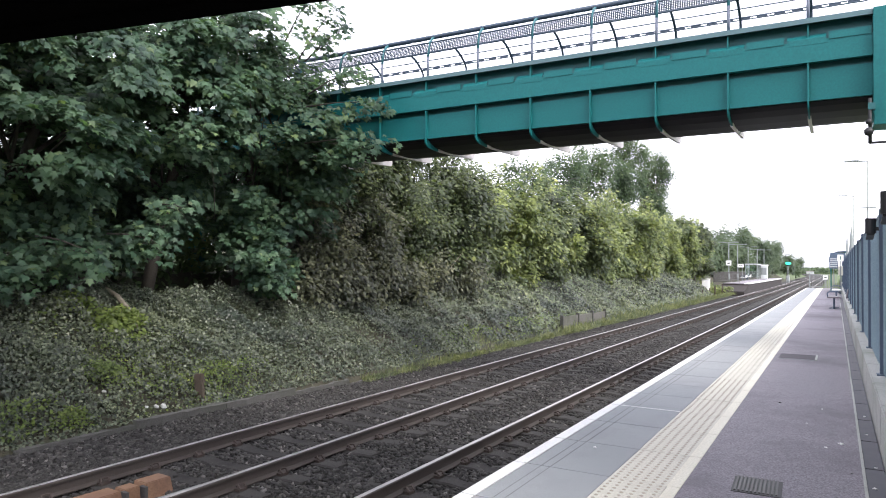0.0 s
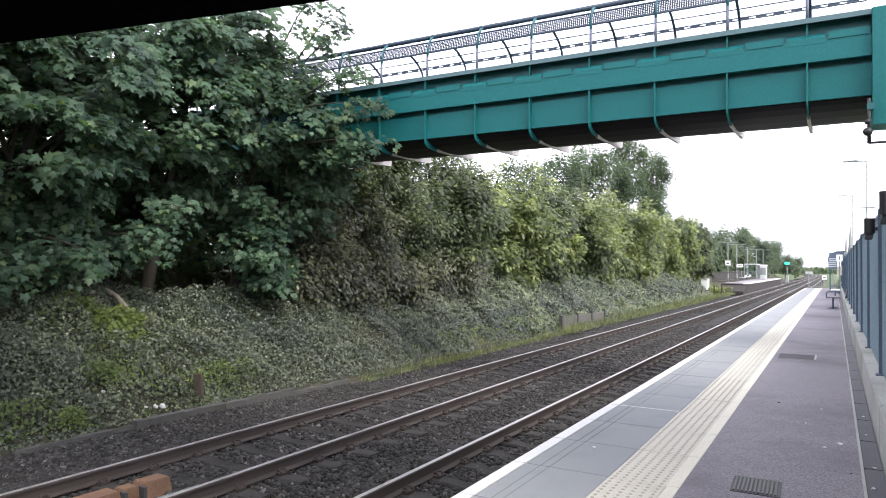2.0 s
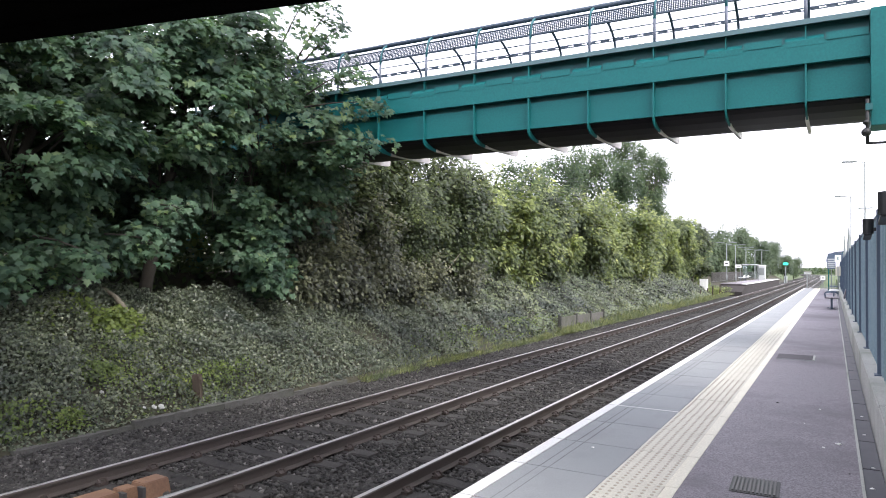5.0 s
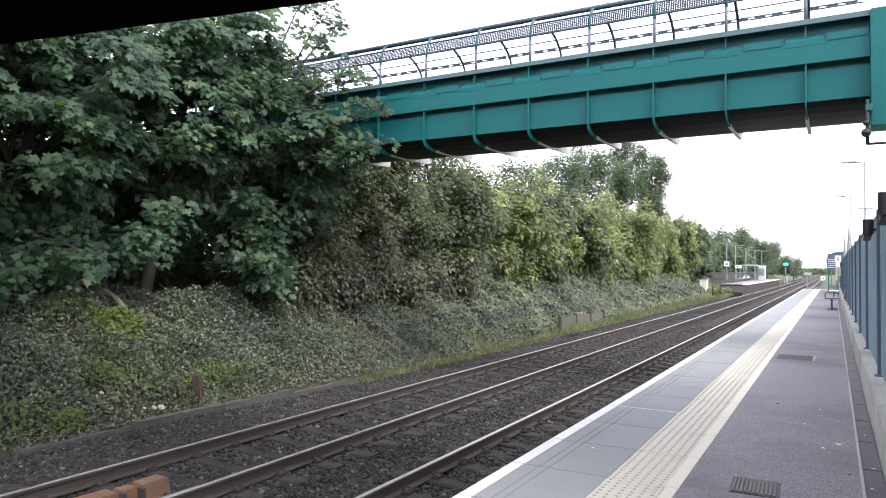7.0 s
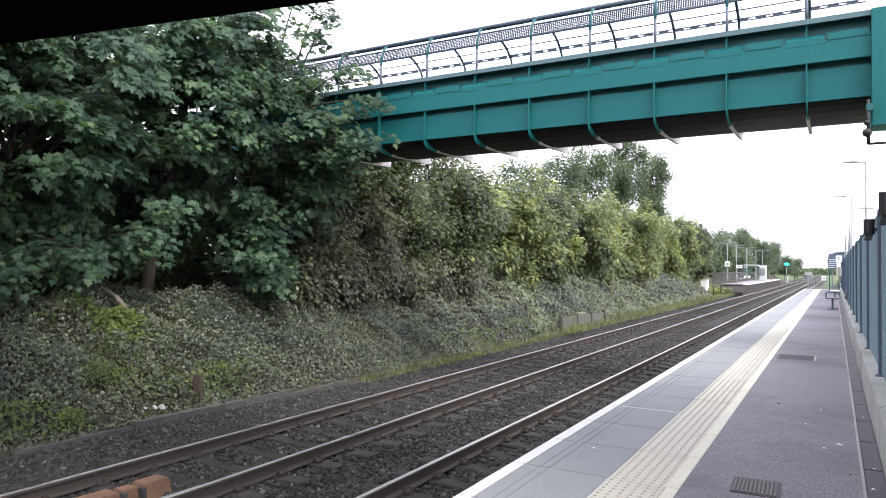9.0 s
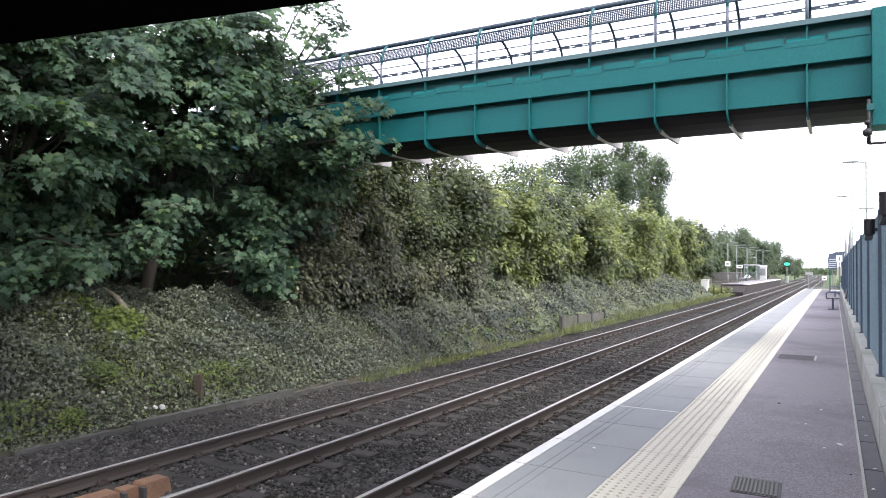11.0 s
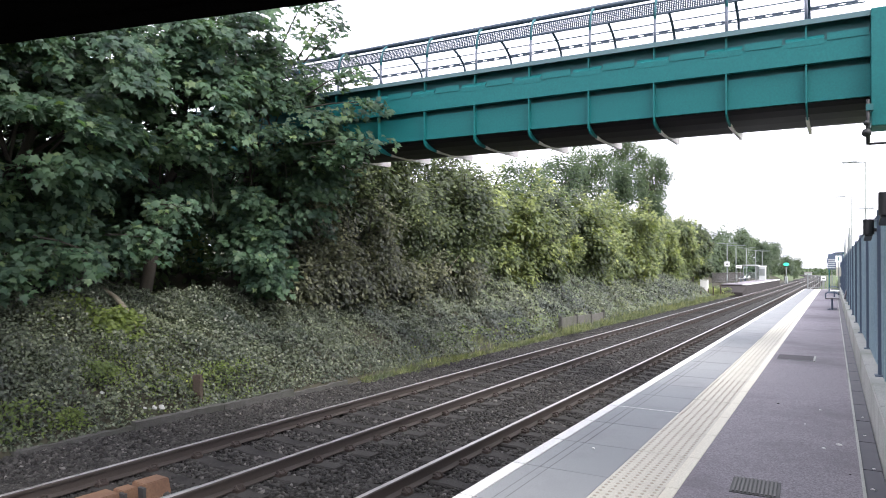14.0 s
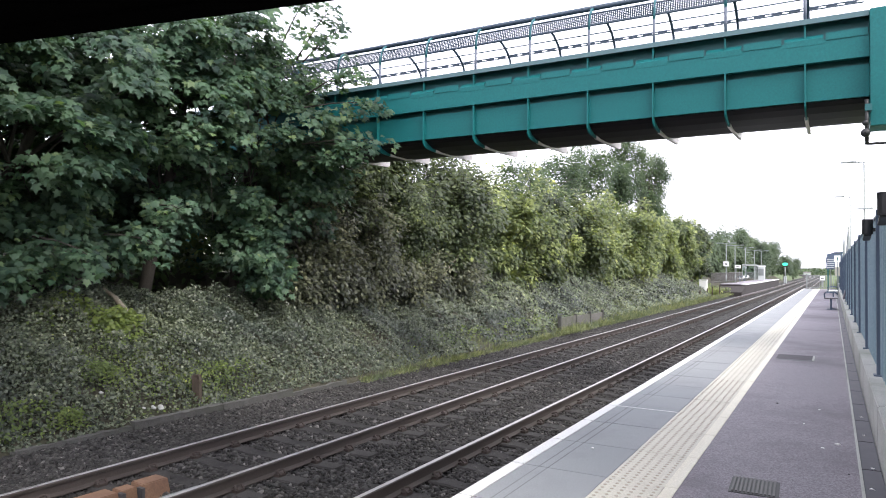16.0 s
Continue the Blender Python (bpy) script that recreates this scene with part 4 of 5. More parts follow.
for args in ((420, -11.75, 8.15, 0.16, 0.28, 0.42, 0.10, 51), (260, -12.1, 7.6, 0.2, 0.4, 0.3, 0.09, 58), (520, -10.6, 7.1, 0.14, 0.2, 0.22, 0.045, 53), (320, -10.1, 5.3, 0.15, 0.35, 0.28, 0.06, 52), (300, -9.95, 6.15, 0.06, 0.15, 0.22, 0.05, 59),
             (1300, -10.85, 8.0, 0.5, 0.65, 0.10, 0.048, 60), (700, -10.25, 9.4, 0.18, 0.55, 0.2, 0.05, 54), (350, -10.2, 19.5, 0.2, 1.8, 0.2, 0.07, 56), (350, -10.2, 25.0, 0.2, 2.0, 0.25, 0.08, 57)):
    tagged(place("weeds", leaves("weeds", OVAL, *weeds(*args)), M["weed"]), "clump of bright yellow-green weeds among the ivy", "weeds", kind="stuff")

SY = "large-leaved dark green sycamore overhanging the bank"
TREES = {}
TREES["a"] = tree("sycamore", SY, "tree", (-14.2, 6.6, bz(-14.2, 6.6)), [((-13.3, 7.0, 4.9), (2.0, 2.4, 1.7)), ((-13.1, 7.8, 6.7), (1.9, 2.6, 1.5)), ((-13.8, 6.9, 3.5), (0.9, 1.1, 0.6)), ((-14.2, 6.4, 5.6), (1.8, 1.2, 2.0))],
                  1300, 14, 0.27, 0.16, PALMATE, "sycamore", 31, 0.16, 26, flat=0.16, droop=0.5, shelves=130)
TREES["b"] = tree("sycamore", SY, "tree", (-14.3, 10.4, bz(-14.3, 10.4)), [((-13.6, 10.3, 6.2), (2.0, 2.2, 1.9)), ((-13.0, 10.9, 7.6), (1.9, 2.1, 1.4)), ((-13.5, 10.3, 5.1), (1.3, 1.6, 0.7)), ((-13.7, 8.9, 5.9), (1.3, 1.4, 2.4))],
                  1250, 14, 0.27, 0.16, PALMATE, "sycamore", 32, 0.17, 24, flat=0.16, droop=0.5, shelves=125)
TREES["c"] = tree("sycamore", SY, "tree", (-14.2, 13.2, bz(-14.2, 13.2)), [((-13.2, 12.9, 6.2), (1.8, 1.8, 2.0)), ((-12.9, 13.0, 7.7), (1.5, 1.6, 1.2)), ((-12.6, 13.4, 4.2), (1.3, 1.9, 1.3)), ((-11.6, 12.9, 5.9), (1.5, 0.9, 1.1)), ((-12.8, 15.0, 5.6), (1.1, 1.2, 1.0)), ((-12.5, 12.8, 2.9), (1.1, 1.1, 0.8)), ((-14.4, 10.7, 4.2), (1.2, 1.7, 0.5)), ((-14.7, 11.6, 3.5), (1.1, 2.0, 0.5))],
                  1500, 13, 0.25, 0.148, PALMATE, "sycamore", 33, 0.15, 24, flat=0.16, droop=0.5, shelves=150)
tree("sycamore", SY, "tree", (-16.2, 9.0, bz(-16.2, 9.0)), [((-15.8, 9.2, 5.0), (1.6, 2.6, 2.2)), ((-15.6, 12.0, 4.6), (1.6, 2.2, 1.8)), ((-15.2, 9.8, 6.2), (1.3, 1.6, 1.2))],
     560, 18, 0.55, 0.185, PALMATE, "sycamore", 34, 0.14, 16, inner=0.3, flat=0.15)
tree("sycamore_sapling", "low sycamore growth hanging over the ivy slope", "sapling", (-13.0, 13.4, bz(-13.0, 13.4)), [((-12.3, 12.9, 2.1), (0.5, 0.7, 0.5))],
     70, 16, 0.3, 0.15, PALMATE, "sycamore", 35, 0.05, 10, inner=0.5, flat=0.2, group="saplings on the slope")
tree("sycamore_sapling", "low sycamore growth hanging over the ivy slope", "sapling", (-13.0, 7.6, bz(-13.0, 7.6)), [((-12.8, 6.7, 2.3), (0.7, 1.0, 0.6)), ((-12.7, 8.8, 2.7), (0.4, 0.6, 0.35))],
     80, 16, 0.34, 0.15, PALMATE, "sycamore", 36, 0.05, 10, inner=0.5, flat=0.2, group="saplings on the slope")
rs = np.random.RandomState(91)
for i in range(22):
    x_, y_ = rs.uniform(-12.6, -11.6), rs.uniform(10.5, 15.5)
    z_ = rs.uniform(3.2, 6.4)
    e_ = Vector((rs.uniform(-0.3, 0.3), rs.uniform(-0.4, 0.4), rs.uniform(0.8, 1.9)))
    off_ = -Vector(TREES["c"].matrix_basis.translation)
    a_ = Vector((x_, y_, z_))
    part("stem", tube([a_, a_ + e_ * 0.5 + Vector(rs.uniform(-0.1, 0.1, 3)), a_ + e_], 0.008, 5, None, 0.003), M["bark"], TREES["c"], "thin bare stem", Matrix.Translation(off_), smooth=True)
IV = "ivy-draped shrub with dull olive leaves on the bank"
for i, y in enumerate((14.2, 15.4, 16.6, 18.6, 20.6, 23.0)):
    tree("shrub", IV, "shrub", (-12.9, y, bz(-12.9, y)), [((-12.3, y, 2.1), (0.7, 1.3, 0.8))], 150, 14, 0.36, 0.13, OVAL, "dry_ivy", 141 + i, 0.05, 8, inner=0.4, droop=0.9, flat=0.5, group="shrubs on the bank")
for i, (y, z, h, x) in enumerate(((15.5, 2.9, 1.4, -13.0), (14.3, 3.2, 1.4, -13.2), (17.8, 3.1, 1.6, -12.9), (20.2, 3.5, 1.9, -13.0), (22.6, 3.9, 2.0, -13.1), (17.9, 5.2, 1.2, -14.0), (19.4, 4.4, 1.5, -14.2), (15.0, 4.6, 1.2, -14.4), (17.4, 5.6, 0.9, -13.3))):
    tree("shrub", IV, "shrub", (x - 0.6, y, bz(x - 0.6, y)), [((x, y, z), (1.2, 1.6, h)), ((x - 0.8, y + 0.5, z + (h * 0.7 if i > 2 else -0.2)), (1.3, 1.6, h * 0.9))],
         760, 18, 0.32, 0.115, OVAL, "dry_ivy" if i in (0, 1, 2, 7) else "bramble", 41 + i, 0.07, 14, inner=0.5, droop=0.7, flat=0.35, group="shrubs on the bank", k=12, f=0.27)
ru = np.random.RandomState(77)
n = 15000
X, Y = ru.uniform(-19, -15.6, n), ru.uniform(4, 27, n)
P = np.stack([X, Y, bank_z(X, Y) + ru.uniform(0, 1, n) * (2.4 + 0.6 * wave(X, Y, 0.9, 3.0))], -1)
tagged(place("undergrowth", leaves("undergrowth", OVAL, P, ru.normal(size=(n, 3)) + np.array((0.3, 0, 0.8)), ru.normal(size=(n, 3)), ru.uniform(0.15, 0.32, n)), M["birch"]), "dense dark undergrowth beneath the trees", "undergrowth", kind="stuff")
HZ = "bushy yellow-green tree lining the railway bank"
r_h = np.random.RandomState(5)
y = 18.2
while y < 83:
    x, top = -13.2 + r_h.uniform(-0.9, 0.5), 6.7 + r_h.uniform(-0.6, 0.6) + (0.8 if y < 26 else 0.0)
    lobes = [((x + r_h.uniform(-0.7, 0.7), y + r_h.uniform(-1.5, 1.5), 2.4 + (top - 3.4) * (j / 6) + r_h.uniform(-0.4, 0.4)), (r_h.uniform(0.8, 1.4), r_h.uniform(1.0, 1.8), r_h.uniform(0.7, 1.25))) for j in range(7)]
    tree("hedge_tree", HZ, "tree", (x - 0.4, y, bz(x - 0.4, y)), lobes, 620, 17, 0.40, 0.15 + y * 0.0018, OVAL, "bramble" if y < 25 or r_h.uniform() < 0.15 else "hazel", int(100 + y), 0.09, 12,
         inner=0.5, droop=0.45, flat=0.28, group="trees along the bank", k=5, f=0.34, shoots=14)
    y += 2.9 + r_h.uniform(-0.7, 0.7)
BK = "dense dark green tree behind the hedge"
for i, (x, y, top, w) in enumerate(((-19, 29, 6.0, 2.6), (-17.5, 36, 6.4, 3.0), (-18, 46, 7.0, 3.2), (-18, 58, 7.0, 3.4), (-18, 72, 7.0, 3.4))):
    zc = (top + 2) / 2
    tree("back_tree", BK, "tree", (x, y, bz(x, y)), [((x, y, zc), (2.2, w * 1.3, top - zc))], 420, 14, 0.8, 0.30, SIMPLE, "birch", 60 + i, 0.14, 10, inner=0.3, flat=0.4, group="trees behind the hedge")
TT = "tall dark tree with drooping outer twigs behind the hedge"
tree("tall_tree", TT, "tree", (-19, 74, bz(-19, 74)), [((-18.2, 80, 13.4), (1.9, 4.5, 3.2)), ((-19, 72, 12.3), (2.5, 5.5, 4.0)), ((-18, 79, 9.5), (1.8, 3.8, 2.2))],
     2400, 13, 0.5, 0.26, SIMPLE, "birch", 71, 0.28, 30, droop=1.4, flat=0.7, inner=0.5, k=20, f=0.2)
tree("tall_tree", TT, "tree", (-20, 56, bz(-20, 56)), [((-19.4, 61, 11.0), (2.4, 5.0, 3.4)), ((-19.5, 53, 9.8), (2.4, 4.5, 2.8)), ((-18.8, 45, 8.2), (2.2, 3.5, 1.9))], 1700, 13, 0.45, 0.24, SIMPLE, "birch", 73, 0.24, 28, droop=0.8, flat=0.5, inner=0.5, k=20, f=0.19)
tree("tall_tree", TT, "tree", (-13.9, 82, bz(-13.9, 82)), [((-14.0, 78, 4.8), (1.6, 3.6, 2.4)), ((-14.2, 82, 6.0), (1.6, 3.2, 1.9))], 620, 16, 0.7, 0.26, SIMPLE, "birch", 72, 0.2, 14, droop=0.7, flat=0.5)
r_f = np.random.RandomState(9)
for i, (x, y, h, w) in enumerate(((-17, 100, 6.8, 5), (-16, 116, 7.6, 5), (-18, 130, 9.6, 5), (-17, 147, 11, 5), (-18, 167, 13, 6), (-16, 185, 10, 6), (-19, 205, 12.5, 7), (-16.5, 225, 11.5, 6), (-18, 250, 12.2, 7), (-20, 285, 11, 7), (-26, 325, 9.5, 8), (-40, 360, 9, 9), (-13.5, 240, 8.0, 5), (-13, 288, 7.5, 6))):
    tree("far_tree", "rounded dark green tree far along the line", "tree", (x, y, -0.4), [((x, y, h * 0.45), (w * 0.45, w * 0.7, h * 0.42)), ((x + 0.5, y + 2, h * 0.72), (w * 0.36, w * 0.5, h * 0.28))],
         380, 14, 1.0, 0.5, SIMPLE, "far_leaf", 80 + i, 0.2, 10, flat=0.5, inner=0.35, group="far trees")
rw = np.random.RandomState(17)
n = 30000
X, Y = rw.uniform(-320, 260, n), rw.uniform(640, 720, n)
H = 3.9 + 1.2 * wave(X, Y, 0.03, 1.0) + 0.8 * wave(X, Y, 0.13, 2.0)
P = np.stack([X, Y, rw.uniform(0, 1, n) ** 0.6 * H - 0.5], -1)
tagged(place("far_woods", leaves("far_woods", SIMPLE, P, rw.normal(size=(n, 3)) + np.array((0, -0.6, 0.8)), rw.normal(size=(n, 3)), rw.uniform(1.5, 2.8, n)), M["far_leaf"]), "hazy line of woods on the horizon", "woods", kind="stuff")


# ---- branches that sway in the wind: parts of their trees, turning about their root ----
SWAYS = []


def sway_branch(t, root, tip, n_sprays, spread, size, seed, rows, axis):
    r = np.random.RandomState(seed)
    root, tip = Vector(root), Vector(tip)
    base = t.matrix_basis.translation
    d = tip - root
    bm = tube([(0, 0, 0), d * 0.4 + Vector((0, 0, 0.08)), d * 0.75 + Vector((0, 0, 0.08)), d], 0.022, 6, None, 0.005)
    fr = np.sqrt(r.uniform(0.03, 1.0, n_sprays))
    C = np.array([d * f for f in fr]) + r.normal(size=(n_sprays, 3)) * spread
    twig = part("branch", bm, M["bark"], t, "thin leafy branch swaying in the wind", Matrix.Translation(root - base), smooth=True)
    for c, f in zip(C, fr):
        part("twig", tube([d * max(0, f - 0.15), Vector(c)], 0.007, 4, None, 0.003), M["bark"], twig, smooth=True)
    O = unit(C - np.array(d) * 0.3 + np.array((0.4, -0.4, 0.1)))
    place("leaves", leaves("leaves", PALMATE, *sprays(r, C, O, 11, 0.26, size, 0.35, 0.2)), M["sycamore"], twig)
    SWAYS.append((twig, root - base, rows, axis))
    return twig


TWIG = [(0, 0), (1, -1), (2, 2), (3, -2), (3.5, -1), (4.2, 3), (5.2, -6), (6.3, -15), (7, -9), (7.5, -7), (8.2, -13), (9, -30), (10.2, -16), (11.5, -5), (12.5, -9), (13.5, -6), (14.5, -6), (16, -3)]
LIFT = [(0, 0), (2, 0.2), (4.2, -0.2), (6.3, -0.3), (9, 0.4), (10.4, 2), (11.5, 5), (12, 9), (12.5, 6), (13, 3), (13.5, 5), (14, 1.6), (14.5, 1.5), (15, 1.2), (16, 0.2)]
VIEW = (-0.5, 0.866, 0.0)
sway_branch(TREES["c"], (-11.5, 12.9, 7.5), (-10.35, 13.2, 8.35), 11, 0.12, 0.15, 201, [(t, 0.62 * v) for t, v in TWIG], VIEW)
sway_branch(TREES["c"], (-11.7, 12.9, 7.6), (-10.75, 13.1, 8.75), 10, 0.12, 0.15, 202, [(t, 0.5 * v) for t, v in TWIG], VIEW)
sway_branch(TREES["c"], (-12.2, 12.8, 7.9), (-11.4, 13.0, 9.2), 10, 0.16, 0.16, 203, [(t, 0.4 * v) for t, v in TWIG], VIEW)
sway_branch(TREES["c"], (-11.2, 12.7, 6.6), (-9.9, 13.1, 7.15), 12, 0.14, 0.15, 204, [(t, 0.15 * v) for t, v in TWIG], VIEW)
sway_branch(TREES["c"], (-11.3, 12.7, 6.3), (-9.3, 13.2, 6.25), 14, 0.13, 0.15, 205, [(t, 0.1 * v) for t, v in TWIG], VIEW)
sway_branch(TREES["c"], (-11.3, 12.7, 5.4), (-9.2, 13.2, 5.35), 16, 0.13, 0.15, 206, [(t, 0.1 * v) for t, v in TWIG], VIEW)
sway_branch(TREES["c"], (-11.6, 12.7, 5.0), (-9.9, 13.2, 5.1), 14, 0.13, 0.15, 207, [(t, 0.08 * v) for t, v in TWIG], VIEW)
sway_branch(TREES["b"], (-12.6, 9.3, 3.6), (-11.3, 9.2, 3.5), 12, 0.14, 0.15, 208, [(t, -v) for t, v in LIFT], VIEW)
sway_branch(TREES["a"], (-12.6, 8.4, 3.0), (-11.3, 8.7, 2.75), 12, 0.14, 0.15, 209, [(t, -0.8 * v) for t, v in LIFT], VIEW)
sway_branch(TREES["a"], (-12.6, 7.0, 2.9), (-11.4, 7.4, 2.5), 14, 0.16, 0.15, 210, [(t, -0.4 * v) for t, v in LIFT], VIEW)
sway_branch(TREES["b"], (-12.6, 9.6, 4.9), (-11.3, 9.6, 5.2), 12, 0.15, 0.15, 211, [(t, -0.35 * v) for t, v in LIFT], VIEW)


for x_, y_, h_ in ((-11.6, 77.6, 1.1), (-10.4, 78.0, 0.7), (-12.6, 79.0, 1.6)):
    tree("low_bush", "low green bush at the end of the far platform", "bush", (x_, y_, -0.35), [((x_, y_, h_ * 0.45 - 0.2), (0.8, 0.8, h_ * 0.6))], 90, 12, 0.35, 0.2, SIMPLE, "hazel", int(300 - x_ * 10), 0.04, 5, group="bushes by the far platform")


# ---- things beside the line ----
def lump(name, bm, jitter, seed):
    r = random.Random(seed)
    for v in bm.verts:
        v.co += Vector((r.uniform(-1, 1), r.uniform(-1, 1), r.uniform(-1, 1))) * jitter
    return bm


def treadle():
    """Rust-orange covers of track equipment between the rails."""
    t = thing("track_equipment", "rusty orange metal equipment covers between the rails", "track equipment", m=pose(-6.72, 4.77, -0.215, 0, 0, -2))

    def hood(x0, x1, y0, y1, h, inset):
        bm = box(x0, x1, y0, y1, 0, h)
        for v in bm.verts:
            if v.co.z > h / 2:
                v.co.x += inset if v.co.x < (x0 + x1) / 2 else -inset
                v.co.y += inset * 0.6 if v.co.y < (y0 + y1) / 2 else -inset * 0.6
        return bm
    part("cover", hood(-0.14, 0.16, -1.1, -0.12, 0.20, 0.03), M["rust_orange"], t, "long rusty cover", bevel=0.008)
    part("cover", hood(-0.08, 0.14, -0.10, 0.10, 0.20, 0.02), M["rust_orange"], t, "small rusty cover", bevel=0.008)
    part("cover", hood(-0.14, 0.16, 0.14, 0.50, 0.205, 0.04), M["rust_orange"], t, "square rusty cover", bevel=0.01)
    part("base_plate", box(-0.22, 0.30, -1.15, 0.70, -0.02, 0.012), M["drain"], t, "dark steel base plate")
    part("rod", tube([(0.26, -1.0, 0.04), (0.28, 0.75, 0.05)], 0.018, 6), M["galv"], t, "steel rod")
    for y in (-0.11, 0.115):
        part("lug", box(0.10, 0.20, y - 0.02, y + 0.02, 0.0, 0.19), M["drain"], t)
    return t


treadle()


def marker_post():
    t = thing("marker_post", "short weathered brown timber post in the ivy", "post", m=pose(-10.0, 8.57, -0.14, 2, -3, 20))
    part("stake", lump("s", box(-0.07, 0.07, -0.05, 0.05, 0, 0.56), 0.008, 1), M["timber"], t, bevel=0.01)
    part("cap", box(-0.085, 0.085, -0.02, 0.065, 0.40, 0.46), M["timber"], t)
    return t


M["timber"] = mat_mottled("weathered_timber", (0.045, 0.034, 0.026), (0.09, 0.068, 0.05), 4, 60, 0.95, 0.6, 0.006, stain=(0.05, 0.045, 0.03))
marker_post()


M["wall_old"] = mat_mottled("weathered_wall_concrete", (0.07, 0.066, 0.06), (0.15, 0.142, 0.13), 2.2, 40, 0.95, 0.6, 0.01, stain=(0.07, 0.08, 0.05))


def retaining_wall():
    t = thing("retaining_wall", "low grey concrete panel wall between posts at the bank", "wall")
    y = 26.9
    for i in range(3):
        ln = 2.0
        part("wall_panel", box(-9.86, -9.78, y + 0.06, y + ln, -0.4, 0.36 - 0.03 * i), M["wall_old"], t, bevel=0.012)
        part("wall_post", box(-9.88, -9.74, y - 0.06, y + 0.06, -0.4, 0.43), M["concrete"], t, bevel=0.01)
        y += ln
    part("wall_post", box(-9.88, -9.74, y - 0.06, y + 0.06, -0.4, 0.43), M["concrete"], t, bevel=0.01)


retaining_wall()


def equipment_cabinet():
    t = thing("equipment_cabinet", "white lineside cabinet standing by the bank", "cabinet", m=pose(-11.3, 72.5, -0.3))
    part("body", box(-0.35, 0.35, -0.3, 0.3, 0.12, 1.68), M["white"], t, bevel=0.015)
    part("roof", box(-0.39, 0.39, -0.34, 0.34, 1.68, 1.74), M["white"], t, bevel=0.015)
    part("base", box(-0.4, 0.4, -0.35, 0.35, -0.2, 0.12), M["wall_grey"], t)
    for s in (0, 1):
        d = part("door", box(-0.32 + s * 0.325, -0.015 + s * 0.325, -0.32, -0.301, 0.2, 1.6), M["white"], t, bevel=0.004)
        part("handle", box(-0.06 + s * 0.1, -0.03 + s * 0.1, -0.335, -0.32, 0.85, 1.0), M["black"], d)


equipment_cabinet()
for y, h in ((70.6, 1.0), (67.5, 0.9), (75.5, 1.1), (63.5, 0.8)):
    tagged(part("line_post", box(-0.05, 0.05, -0.05, 0.05, 0, h + 0.2), M["timber"], None, m=pose(-10.2, y, -0.4, 0, 1.5, 0), bevel=0.01), "dark weathered timber post in the grass", "post")


# platform covers, patches and litter
def inspection_cover():
    t = thing("inspection_cover", "rectangular ribbed cast iron cover in the asphalt", "drain cover", m=pose(-0.475, 5.2, PZ + 0.001, 0, 0, 2))
    part("frame", box(-0.155, 0.155, -0.19, 0.19, -0.02, 0.004), M["drain"], t, bevel=0.003)
    for i in range(11):
        part("rib", box(-0.138 + i * 0.0255, -0.124 + i * 0.0255, -0.175, 0.175, 0.0045, 0.013), M["cover_rib"], t)
    return t


M["cover_rib"] = mat_plain("worn_iron_rib", (0.12, 0.117, 0.115), 0.6, 0.3)
inspection_cover()
M["patch"] = mat_mottled("dark_patch_asphalt", (0.055, 0.05, 0.06), (0.085, 0.078, 0.09), 3, 120, 0.85, 0.4, 0.003)
t = thing("utility_cover", "dark recessed rectangular cover with a pale rim", "drain cover", m=pose(-0.56, 13.3, PZ + 0.001))
part("plate", box(-0.29, 0.25, -0.38, 0.36, -0.02, 0.004), M["patch"], t)
part("rim", box(0.255, 0.285, -0.38, 0.36, -0.02, 0.008), M["plinth"], t)
part("rim", box(-0.29, 0.25, -0.41, -0.385, -0.02, 0.006), M["coping"], t)
rl = random.Random(8)
for x, y, s in ((0.03, 6.85, 0.022), (-0.08, 6.65, 0.014), (-0.13, 8.45, 0.012), (-0.55, 8.6, 0.014), (0.1, 5.9, 0.01), (-0.25, 7.6, 0.009), (-1.75, 5.6, 0.014), (0.24, 7.4, 0.012), (0.25, 8.3, 0.014), (0.23, 5.6, 0.016), (0.26, 6.2, 0.012)):
    bm = bmesh.new()
    bmesh.ops.create_icosphere(bm, subdivisions=1, radius=s, matrix=Matrix.Diagonal((1.3, 1, 0.35, 1)))
    tagged(part("litter", lump("l", bm, s * 0.2, int(y * 100)), M["white"] if rl.random() < 0.6 else M["drain"], None, m=pose(x, y, (PZ if x < 0.16 else PZ - 0.008) + s * 0.28, 0, 0, rl.uniform(0, 180))), "small scrap of litter on the platform", "litter", group="litter on the platform")
for x, y, s in ((-10.36, 6.92, 0.035), (-9.88, 7.55, 0.045), (-9.86, 7.68, 0.05), (-9.9, 7.38, 0.03), (-10.2, 4.6, 0.06)):
    bm = bmesh.new()
    bmesh.ops.create_icosphere(bm, subdivisions=2, radius=s, matrix=Matrix.Diagonal((1, 1, 0.6, 1)))
    tagged(part("rubbish", lump("l", bm, s * 0.22, int(y * 100)), M["plinth"], None, m=pose(x, y, bz(x, y) + 0.13, 20 * math.sin(y * 9), 35, 0)), "crumpled pale paper caught in the ivy", "litter", group="litter on the bank")
bm = tube([(-12.95, 8.62, bz(-12.95, 8.62) + 0.22), (-12.5, 8.6, bz(-12.5, 8.6) + 0.36), (-12.1, 8.54, bz(-12.1, 8.54) + 0.32), (-11.72, 8.5, bz(-11.72, 8.5) + 0.12)], 0.045, 8, None, 0.055)
tagged(part("fallen_log", bm, M["bark_pale"], smooth=True), "grey-brown dead log lying on the bank", "log")
